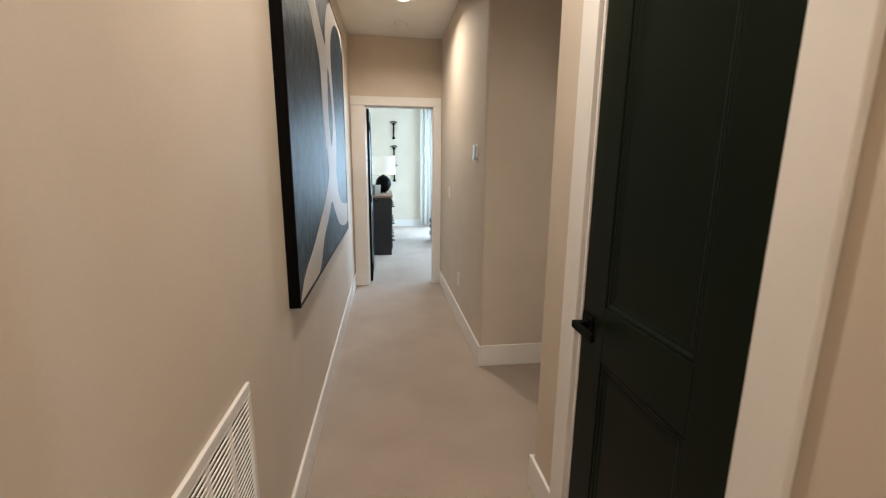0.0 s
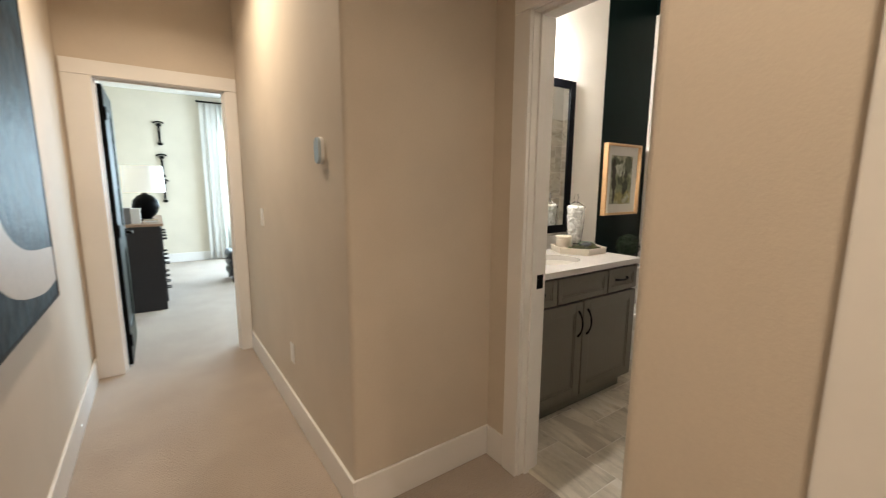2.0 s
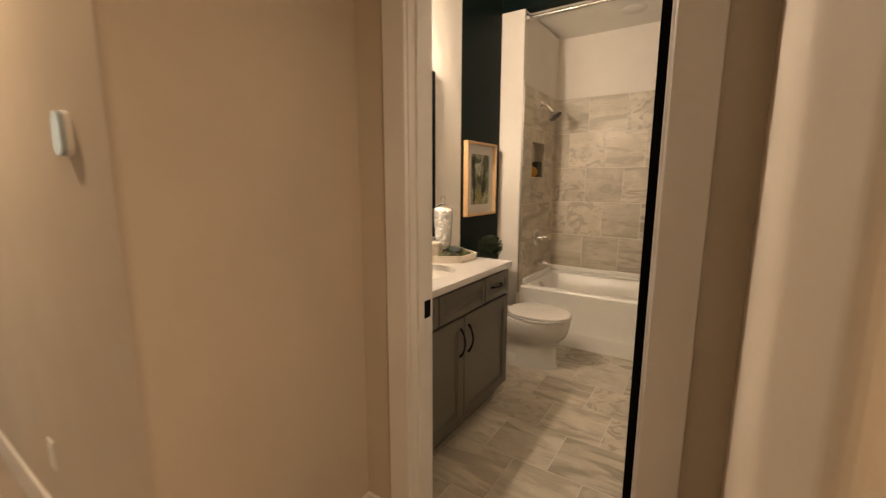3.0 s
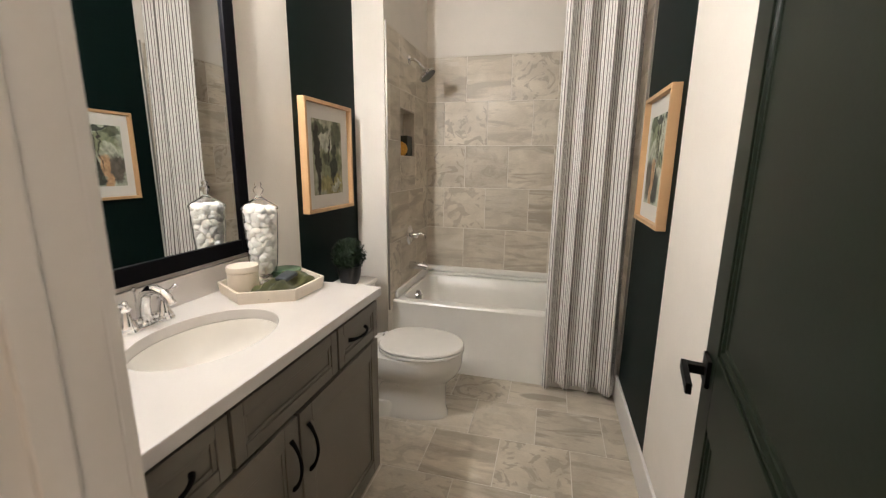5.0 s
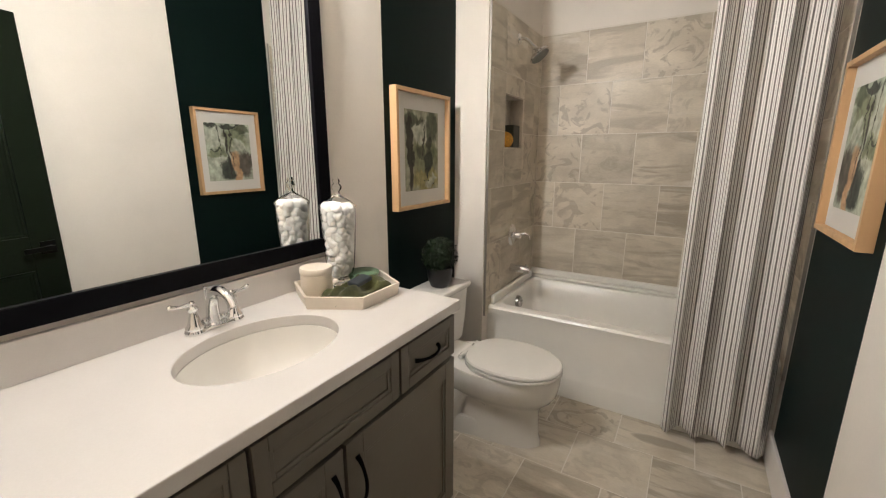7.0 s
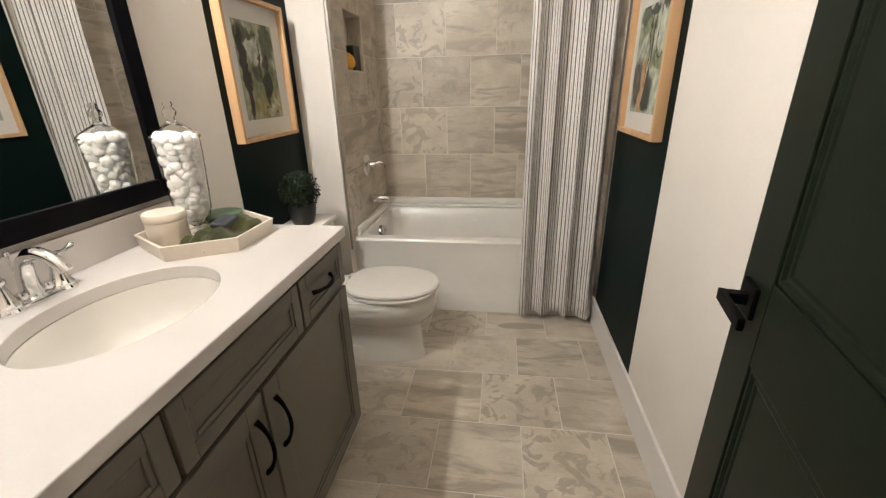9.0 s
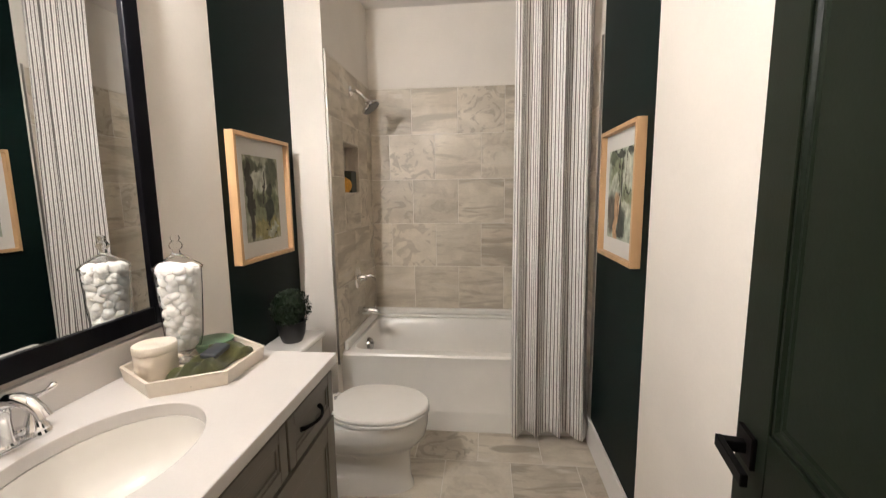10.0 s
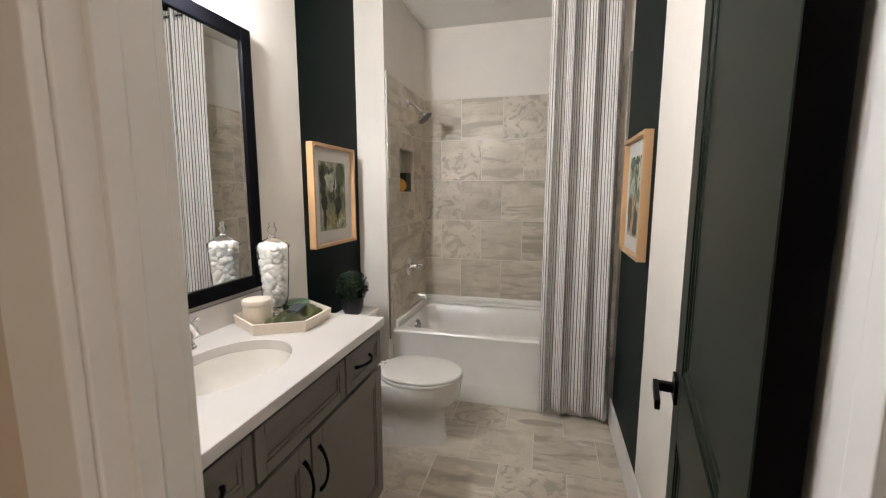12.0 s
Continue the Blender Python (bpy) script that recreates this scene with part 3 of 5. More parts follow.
SHEER = material("white linen", (0.84, 0.82, 0.79), 0.9, grain=0.04, scale=200, bump=0.2, bump_scale=300)
shn, shl = SHEER.node_tree.nodes, SHEER.node_tree.links
lucent, both = shn.new("ShaderNodeBsdfTranslucent"), shn.new("ShaderNodeMixShader")
lucent.inputs["Color"].default_value = (0.84, 0.82, 0.78, 1)
shl.new(shn["Principled BSDF"].outputs[0], both.inputs[1])
shl.new(lucent.outputs[0], both.inputs[2])
shl.new(both.outputs[0], shn["Material Output"].inputs["Surface"])


def pleated(x, y0, y1, z0, z1, pleats, amp, axis="y", rows=14, seed=0, lean=0.0):
    """A hanging pleated cloth with UVs that run along the cloth in metres."""
    bm = bmesh.new()
    uv = bm.loops.layers.uv.new("UVMap")
    rnd = random.Random(seed)
    ph = [rnd.uniform(-0.5, 0.5) for _ in range(8)]
    n = pleats * 22
    grid, length = [], []
    for r in range(rows + 1):
        v = r / rows
        line, run, acc = [], [], 0.0
        for i in range(n + 1):
            s = i / n
            wob = 0.25 * math.sin(2 * math.pi * (1.7 * s + ph[0])) + 0.18 * math.sin(2 * math.pi * (3.1 * s + ph[1]) + 1.5 * v)
            a = amp * (0.72 + 0.38 * math.sin(2 * math.pi * (2.3 * s + ph[2])) + 0.14 * math.sin(5 * v + 9 * s)) * (0.75 + 0.35 * v)
            th = 2 * math.pi * pleats * s + wob * 2.2
            d = -0.82 * a * (math.sin(th) + 0.42 * math.sin(2 * th) + 0.14 * math.sin(3 * th)) + 0.10 * a * math.sin(1.6 * th + ph[3] * 6 + 2.2 * v)
            edge = (y1 - y0) * 0.018 * math.sin(3.2 * v + ph[4] * 4)
            along = y0 + (y1 - y0) * s + edge * s + amp * 0.25 * math.cos(th) * s * (1 - s) * 4 * 0.5
            p = Vector((x + d - lean * v, along, z1 + (z0 - z1) * v + 0.008 * math.sin(14 * s) * (v > 0.99)))
            if axis == "x":
                p = Vector((along, x + d, p.z))
            if line:
                acc += (p - line[-1]).length
            line.append(p)
            run.append(acc)
        grid.append([bm.verts.new(p) for p in line])
        length.append(run)
    mid = length[rows // 2]
    for r in range(rows):
        for i in range(n):
            f = bm.faces.new((grid[r][i], grid[r][i + 1], grid[r + 1][i + 1], grid[r + 1][i]))
            for lp, (rr, ii) in zip(f.loops, ((r, i), (r, i + 1), (r + 1, i + 1), (r + 1, i))):
                lp[uv].uv = (mid[ii], (z1 - z0) * rr / rows)
    return bm


def thicken(ob, by=0.002):
    mod = ob.modifiers.new("thickness", "SOLIDIFY")
    mod.thickness = by
    return ob


wc = thing("window_curtain", "white linen floor-length curtain on a dark rod", "curtain", (1.0, 9.5, 0.03))
thicken(part("cloth", pleated(9.5, 0.80, 1.32, 0.03, 2.74, 6, 0.035, "x"), SHEER, wc, smooth=True))
rod = thing("curtain_rod", "dark metal curtain rod over the bedroom window", "curtain rod", (1.9, 9.5, 2.76))
part("pole", tube([(0.80, 9.5, 2.76), (3.0, 9.5, 2.76)], 0.013, 12), BLACK, rod, smooth=True)
for x in (0.86, 2.9):
    part("bracket", tube([(x, 9.6, 2.76), (x, 9.5, 2.76)], 0.009, 8), BLACK, rod)
part("finial", lathe([(0.0, -0.02), (0.02, -0.012), (0.024, 0.0), (0.02, 0.012), (0.0, 0.02)], 12, (0.79, 9.5, 2.76)), BLACK, rod, smooth=True)

BED = material("charcoal upholstery", (0.02, 0.02, 0.024), 0.85, grain=0.2, scale=200, sheen=0.3)
bench = thing("upholstered_bench", "charcoal channel-tufted bench on small metal feet", "bench", (1.3, 7.6, 0))
for k in range(3):
    bm = bmesh.new()
    box(bm, 0.835, 1.85, 7.36, 7.84, 0.07 + 0.122 * k, 0.19 + 0.122 * k, 0.055, 5)
    part("cushion_channel", bm, BED, bench, smooth=True)
for x in (0.88, 1.80):
    for y in (7.41, 7.79):
        part("foot", tube([(x, y, 0), (x, y, 0.09)], [0.014, 0.018], 12), BLACK, bench, "small metal foot", True)

for nm, r, bars in (("window_1", (3.45, 3.57, 6.4, 8.8, 0.6, 2.4), "y"), ("window_2", (1.15, 2.75, 9.6, 9.72, 0.6, 2.45), "x")):
    w = thing(nm, "white framed bedroom window with clear panes", "window", ((r[0] + r[1]) / 2, (r[2] + r[3]) / 2, r[4]), kind="structure")
    cx, cy = (r[0] + r[1]) / 2 + 0.02 * (bars == "y"), (r[2] + r[3]) / 2 + 0.02 * (bars == "x")
    lo, hi = (r[2], r[3]) if bars == "y" else (r[0], r[1])

    def slab(a0, a1, z0, z1, t0=0.025):
        if bars == "y":
            return boxes((cx - t0, cx + t0, a0, a1, z0, z1))
        return boxes((a0, a1, cy - t0, cy + t0, z0, z1))
    part("window_frame", slab(lo, lo + 0.05, r[4], r[5]), TRIM, w)
    part("window_frame", slab(hi - 0.05, hi, r[4], r[5]), TRIM, w)
    part("window_frame", slab(lo + 0.05, hi - 0.05, r[4], r[4] + 0.05), TRIM, w)
    part("window_frame", slab(lo + 0.05, hi - 0.05, r[5] - 0.05, r[5]), TRIM, w)
    part("mullion", slab((lo + hi) / 2 - 0.025, (lo + hi) / 2 + 0.025, r[4] + 0.05, r[5] - 0.05), TRIM, w)
    for a0, a1 in ((lo + 0.05, (lo + hi) / 2 - 0.025), ((lo + hi) / 2 + 0.025, hi - 0.05)):
        pn = part("pane", slab(a0, a1, r[4] + 0.05, r[5] - 0.05, 0.003), glass("window glass"), w)
        pn.visible_shadow = False

# ---- bathroom: vanity ----
van = thing("vanity_cabinet", "warm grey vanity cabinet with black pulls", "vanity", (2.06, 2.82, 0))
FY = 2.547
part("body", boxes((1.492, 2.617, FY + 0.02, BY1 - 0.001, 0.10, 0.645)), CABINET, van)
for r in ((1.492, 2.617, FY + 0.02, FY + 0.038, 0.645, 0.868), (1.492, 1.51, FY + 0.038, BY1 - 0.001, 0.645, 0.868), (2.599, 2.617, FY + 0.038, BY1 - 0.001, 0.645, 0.868)):
    part("carcass_panel", boxes(r), CABINET, van)
part("toe_kick", boxes((1.492, 2.617, FY + 0.06, BY1 - 0.05, -0.003, 0.10)), CABINET, van)


def cabinet_front(name, x0, x1, z0, z1, border):
    """A framed front with a stepped, recessed field; returns the part."""
    y = FY - 0.001
    f = part(name, boxes((x0, x1, y - 0.012, y + 0.019, z0, z1), bevel=0.001), CABINET, van)
    for r in ((x0, x0 + border, z0, z1), (x1 - border, x1, z0, z1), (x0 + border, x1 - border, z0, z0 + border), (x0 + border, x1 - border, z1 - border, z1)):
        part("front_rail", boxes((r[0], r[1], y - 0.020, y - 0.012, r[2], r[3]), bevel=0.0022), CABINET, f)
    b = border + 0.012
    if x1 - x0 > 2 * b + 0.05 and z1 - z0 > 2 * b + 0.02:
        bead = bmesh.new()
        for r in ((x0 + border, x0 + b, z0 + border, z1 - border), (x1 - b, x1 - border, z0 + border, z1 - border), (x0 + b, x1 - b, z0 + border, z0 + b), (x0 + b, x1 - b, z1 - b, z1 - border)):
            box(bead, r[0], r[1], y - 0.0165, y - 0.012, r[2], r[3], 0.002)
        part("bead", bead, CABINET, f)
    return f


def bow_pull(parent, p, q):
    """A curved black pull between two points on a front."""
    a, b = Vector(p), Vector(q)
    pts = [a + (b - a) * s + Vector((0, -0.030 * math.sin(math.pi * s) ** 0.7, 0)) for s in (k / 12 for k in range(13))]
    rad = [0.0075, 0.0062, 0.005, 0.0046, 0.0048, 0.005, 0.005, 0.005, 0.0048, 0.0046, 0.005, 0.0062, 0.0075]
    part("pull", tube(pts, rad, 10), BLACK, parent, "curved black metal pull", True)


d = cabinet_front("drawer", 2.305, 2.612, 0.711, 0.855, 0.036)
bow_pull(d, (2.375, FY - 0.020, 0.787), (2.505, FY - 0.020, 0.787))
d = cabinet_front("drawer", 1.497, 1.828, 0.711, 0.855, 0.036)
bow_pull(d, (1.60, FY - 0.020, 0.787), (1.73, FY - 0.020, 0.787))
cabinet_front("false_front", 1.838, 2.295, 0.711, 0.855, 0.036)
d = cabinet_front("cabinet_door", 2.076, 2.612, 0.115, 0.697, 0.06)
bow_pull(d, (2.112, FY - 0.021, 0.492), (2.112, FY - 0.021, 0.645))
d = cabinet_front("cabinet_door", 1.497, 2.066, 0.115, 0.697, 0.06)
bow_pull(d, (2.030, FY - 0.021, 0.492), (2.030, FY - 0.021, 0.645))

# worktop with an oval cut-out, backsplash and undermount basin
SX, SY, SA, SB = 2.066, 2.795, 0.215, 0.163
top = thing("worktop", "white quartz worktop with a backsplash on the vanity", "worktop", (2.06, 2.8, 0.87))
N = 64
bm = bmesh.new()
X0, X1, Y0, Y1 = 1.492, 2.635, 2.515, BY1 - 0.001


def rim(a):
    c, s_ = math.cos(a), math.sin(a)
    k = min((X1 - SX) / c if c > 1e-6 else (X0 - SX) / c if c < -1e-6 else 9, (Y1 - SY) / s_ if s_ > 1e-6 else (Y0 - SY) / s_ if s_ < -1e-6 else 9)
    return SX + c * k, SY + s_ * k


corner = [math.atan2(y - SY, x - SX) for x in (X0, X1) for y in (Y0, Y1)]
ang = sorted([2 * math.pi * k / N - math.pi for k in range(N)] + corner)
outer, inner, low_o, low_i = [], [], [], []
for a in ang:
    x, y = rim(a)
    t_ = math.atan2(math.sin(a) / SB, math.cos(a) / SA)
    ix, iy = SX + SA * math.cos(t_), SY + SB * math.sin(t_)
    outer.append(bm.verts.new((x, y, 0.905)))
    inner.append(bm.verts.new((ix, iy, 0.905)))
    low_o.append(bm.verts.new((x, y, 0.87)))
    low_i.append(bm.verts.new((ix, iy, 0.87)))
M = len(ang)
for i in range(M):
    j = (i + 1) % M
    bm.faces.new((outer[i], outer[j], inner[j], inner[i]))
    bm.faces.new((inner[i], inner[j], low_i[j], low_i[i]))
    bm.faces.new((low_o[i], low_o[j], outer[j], outer[i]))
    bm.faces.new((low_i[i], low_i[j], low_o[j], low_o[i]))
slab_ob = part("slab", bm, QUARTZ, top, smooth=True)
bv = slab_ob.modifiers.new("eased_edge", "BEVEL")
bv.width, bv.segments, bv.angle_limit = 0.0025, 2, radians(50)
part("backsplash", boxes((X0, X1 - 0.012, BY1 - 0.019, BY1 - 0.001, 0.9055, 1.003), bevel=0.002), QUARTZ, top)
basin = thing("wash_basin", "white oval undermount porcelain basin", "sink", (SX, SY, 0.75))
prof = [(1.04, 0.8697), (0.994, 0.8697), (0.982, 0.862), (0.95, 0.82), (0.86, 0.775), (0.68, 0.745), (0.42, 0.730), (0.14, 0.726), (0.10, 0.722)]
part("bowl", loft([[(SX + SA * k * math.cos(a), SY + 0.01 * (1 - k) + SB * k * math.sin(a), z) for a in (2 * math.pi * q / 48 for q in range(48))] for k, z in prof], cap_low=False), PORCELAIN, basin, smooth=True)
part("drain", lathe([(0.026, 0.001), (0.022, 0.004), (0.012, 0.002), (0.0, 0.002)], 24, (SX, SY + 0.01, 0.726)), CHROME, basin, "chrome drain", True)
part("overflow", lathe([(0.011, 0.0), (0.008, 0.002), (0.0, 0.002)], 16, (SX, SY + 0.01, 0.7265)), CHROME, basin, smooth=True)

fx = 2.066
fau = thing("faucet", "polished chrome faucet with two lever handles", "faucet", (fx, 3.015, 0.905))
plate = bmesh.new()
box(plate, fx - 0.078, fx + 0.078, 2.993, 3.037, 0.905, 0.917, 0.005, 3)
for hx in (-0.027, 0.027):
    lathe([(0.0, 0.034), (0.010, 0.033), (0.013, 0.024), (0.010, 0.014), (0.018, 0.010)], 16, (fx + hx, 3.015, 0.905), plate)
part("base_plate", plate, CHROME, fau, smooth=True)
for side in (-1, 1):
    hx = fx + 0.057 * side
    hd = part("handle_body", lathe([(0.0, 0.0), (0.027, 0.0), (0.028, 0.006), (0.024, 0.013), (0.025, 0.018), (0.019, 0.026), (0.015, 0.040), (0.011, 0.054), (0.0095, 0.062), (0.014, 0.067), (0.0145, 0.073), (0.010, 0.079),
                                    (0.0075, 0.084), (0.0085, 0.089), (0.005, 0.094), (0.0, 0.095)], 28, (hx, 3.015, 0.905)), CHROME, fau, smooth=True)
    pts = [(hx, 3.015, 0.985), (hx + side * 0.014, 3.016, 0.991), (hx + side * 0.030, 3.018, 0.989), (hx + side * 0.045, 3.020, 0.992), (hx + side * 0.055, 3.021, 0.996), (hx + side * 0.060, 3.021, 0.997)]
    part("lever", tube(pts, [0.007, 0.006, 0.0048, 0.006, 0.0075, 0.004], 12), CHROME, hd, smooth=True)
sp = [(fx, 3.022, 0.912), (fx, 3.022, 0.940), (fx, 3.020, 0.972), (fx, 3.010, 0.999), (fx, 2.990, 1.016), (fx, 2.965, 1.020), (fx, 2.940, 1.012), (fx, 2.922, 0.997), (fx, 2.913, 0.982)]
part("spout", tube(sp, [0.024, 0.019, 0.017, 0.0158, 0.015, 0.0142, 0.0135, 0.013, 0.0138], 22), CHROME, fau, smooth=True)
part("spout_collar", lathe([(0.0, 0.0), (0.027, 0.0), (0.027, 0.010), (0.022, 0.016), (0.0, 0.016)], 24, (fx, 3.022, 0.9055)), CHROME, fau, smooth=True)
part("lift_rod", tube([(fx, 3.048, 0.915), (fx, 3.048, 1.005), (fx, 3.048, 1.012), (fx, 3.048, 1.020)], [0.003, 0.003, 0.007, 0.004], 10), CHROME, fau, smooth=True)

# mirror
MX0, MX1, MZ0, MZ1 = 1.525, 2.597, 1.022, 2.092
mir = thing("mirror", "large rectangular mirror in a wide black frame", "mirror", (2.06, BY1, MZ0))
fw = 0.056
for n_, r in (("frame_stile", (MX0, MX0 + fw, MZ0, MZ1)), ("frame_stile", (MX1 - fw, MX1, MZ0, MZ1)), ("frame_rail", (MX0 + fw, MX1 - fw, MZ0, MZ0 + fw)), ("frame_rail", (MX0 + fw, MX1 - fw, MZ1 - fw, MZ1))):
    part(n_, boxes((r[0], r[1], BY1 - 0.026, BY1 - 0.001, r[2], r[3]), bevel=0.003), material("satin black wood", (0.0035, 0.0035, 0.0048), 0.35, grain=0.1, scale=40, gloss=0.06), mir, "satin black frame")
part("glass", boxes((MX0 + fw - 0.004, MX1 - fw + 0.004, BY1 - 0.016, BY1 - 0.004, MZ0 + fw - 0.004, MZ1 - fw + 0.004)), material("mirror silver", (0.88, 0.89, 0.88), 0.0, 1.0), mir, "mirror glass")

# vanity light over the mirror
BULB = glowing("lit bulb", (1.0, 0.95, 0.88), BULB_POWER)
CLEAR = glass("clear glass")
CLEAR.node_tree.nodes["Principled BSDF"].inputs["IOR"].default_value = 1.18
vl = thing("vanity_light", "two-light vanity fixture with clear glass cylinders, lit", "wall light", (2.06, BY1, 2.25))
VX, VY, VZ = (1.94, 2.18), 3.0, 2.275
part("backplate", boxes((1.98, 2.14, BY1 - 0.02, BY1 - 0.001, 2.22, 2.34), bevel=0.004), CHROME, vl)
part("bar", tube([(VX[0] - 0.03, VY, VZ), (VX[1] + 0.03, VY, VZ)], 0.007, 10), CHROME, vl, smooth=True)
part("arm", tube([(2.06, BY1 - 0.02, VZ), (2.06, VY, VZ)], 0.009, 12), CHROME, vl, smooth=True)
for x in VX:
    c = (x, VY, 2.08)
    cup = part("cup", lathe([(0.0, 0.188), (0.016, 0.187), (0.026, 0.176), (0.027, 0.160), (0.0, 0.160)], 24, c), CHROME, vl, smooth=True)
    part("post", tube([(x, VY, 2.265), (x, VY, 2.295), (x, VY, 2.302)], [0.006, 0.006, 0.003], 10), CHROME, cup, smooth=True)
    part("bulb", lathe([(0.0, 0.032), (0.014, 0.036), (0.024, 0.056), (0.028, 0.085), (0.024, 0.112), (0.015, 0.135), (0.012, 0.158), (0.0, 0.158)], 20, c), BULB, cup, "glowing bulb", True)
    g = part("glass_cylinder", lathe([(0.040, 0.0), (0.043, 0.0), (0.043, 0.17), (0.028, 0.174), (0.027, 0.171), (0.040, 0.167), (0.040, 0.0)], 28, c), CLEAR, cup, "clear glass cylinder", True)
    g.visible_shadow = False

# ---- on the worktop ----
CREAM = material("cream ceramic", (0.74, 0.66, 0.56), 0.45, grain=0.03, scale=50)
tc = (2.476, 2.893)


def hexring(r, z, turn=0):
    return [(tc[0] + r * math.cos(radians(60 * k + turn)), tc[1] + r * math.sin(radians(60 * k + turn)), z) for k in range(6)]


tray = loft([hexring(0.182, 0.905), hexring(0.190, 0.948), hexring(0.180, 0.948), hexring(0.174, 0.914)], cap_low=True, cap_high=True)
whole("tray", tray, CREAM, "cream hexagonal tray on the worktop", "tray")
can = thing("candle", "cream lidded candle in the hexagonal tray", "candle", (2.392, 2.950, 0.914))
cc = (2.392, 2.950, 0.9145)
part("jar", lathe([(0.0, 0.0), (0.050, 0.0), (0.053, 0.004), (0.053, 0.080), (0.0, 0.080)], 40, cc), CREAM, can, smooth=True)
part("lid", lathe([(0.0, 0.081), (0.054, 0.0815), (0.055, 0.083), (0.055, 0.099), (0.053, 0.103), (0.0, 0.103)], 36, cc), CREAM, can, "cream lid", True)

jc = (2.516, 2.957, 0.9145)
JS = 0.81
jar = thing("apothecary_jar", "footed clear glass jar full of white cotton balls", "jar", jc)
JP = [(r * JS, z) for r, z in [(0.047, 0.004), (0.044, 0.008), (0.014, 0.016), (0.012, 0.022), (0.026, 0.030), (0.053, 0.046), (0.064, 0.08), (0.071, 0.16), (0.076, 0.24), (0.078, 0.292)]]
outer_p = [(0.0, 0.0), (0.036, 0.0)] + JP
inner_p = [(r - 0.0025, z) for r, z in JP[::-1] if z > 0.045] + [(0.020, 0.036), (0.0, 0.034)]
g = part("bowl", lathe(outer_p + inner_p, 40, jc), CLEAR, jar, "clear glass bowl", True)
g.visible_shadow = False
lid_p = [(r * JS, z) for r, z in [(0.082, 0.293), (0.083, 0.299), (0.072, 0.308), (0.045, 0.322), (0.022, 0.334), (0.013, 0.342), (0.012, 0.350), (0.020, 0.357), (0.023, 0.366), (0.017, 0.375), (0.011, 0.379), (0.016, 0.385), (0.014, 0.393), (0.0, 0.397)]]
g = part("lid", lathe([(0.0, 0.397)] + lid_p[::-1][1:] + [(0.079 * JS, 0.293), (0.070 * JS, 0.305), (0.043 * JS, 0.319), (0.018 * JS, 0.331), (0.0, 0.334)], 40, jc), CLEAR, jar, "glass lid with a knob", True)
g.visible_shadow = False

COTTON = material("white cotton wool", (0.80, 0.765, 0.71), 0.95, grain=0.04, scale=200, bump=0.5, bump_scale=160, sheen=0.4)
fluff = COTTON.node_tree.nodes["Principled BSDF"]
fluff.inputs["Subsurface Weight"].default_value, fluff.inputs["Subsurface Scale"].default_value = 0.9, 0.02
fluff.inputs["Subsurface Radius"].default_value = (1.0, 0.95, 0.9)
ball = bmesh.new()
bmesh.ops.create_icosphere(ball, subdivisions=3, radius=0.0195)
for v in ball.verts:
    v.co *= 1 + 0.30 * noise.noise(v.co * 50) + 0.12 * noise.noise(v.co * 170)
ball_me = bpy.data.meshes.new("cotton_ball")
ball.to_mesh(ball_me)
ball.free()
ball_me.materials.append(COTTON)
ball_me.polygons.foreach_set("use_smooth", [True] * len(ball_me.polygons))
rnd = random.Random(7)
cot = thing("cotton_balls", "heap of white cotton balls filling the glass jar", "cotton balls", (jc[0], jc[1], jc[2] + 0.046))


def jar_radius(z):
    ps = [(0.020, 0.036), (0.0505, 0.047), (0.0615, 0.08), (0.0685, 0.16), (0.0735, 0.24), (0.0765, 0.292), (0.069, 0.304), (0.043, 0.318), (0.018, 0.330), (0.01, 0.334)]
    for (r0, z0), (r1, z1) in zip(ps, ps[1:]):
        if z0 <= z <= z1:
            return JS * (r0 + (r1 - r0) * (z - z0) / (z1 - z0))
    return 0.01


z = 0.056
while z < 0.308:
    R_ = jar_radius(z) - 0.0215
    for ring in (R_, R_ * 0.35):
        count = max(1, int(2 * math.pi * max(ring, 0.002) / 0.027))
        a0 = rnd.uniform(0, 6.3)
        for k in range(count):
            a = a0 + 2 * math.pi * k / count + rnd.uniform(-0.1, 0.1)
            o = new("cotton_ball", ball_me)
            o.parent = cot
            o.matrix_parent_inverse = cot.matrix_basis.inverted()
            s_ = rnd.uniform(0.86, 1.02)
            o.matrix_basis = pose(jc[0] + max(ring, 0) * math.cos(a), jc[1] + max(ring, 0) * math.sin(a), jc[2] + z + rnd.uniform(-0.006, 0.006), rnd.uniform(0, 360), rnd.uniform(0, 360), 0) @ Matrix.Diagonal((s_, s_ * 0.95, s_, 1))
    z += 0.018

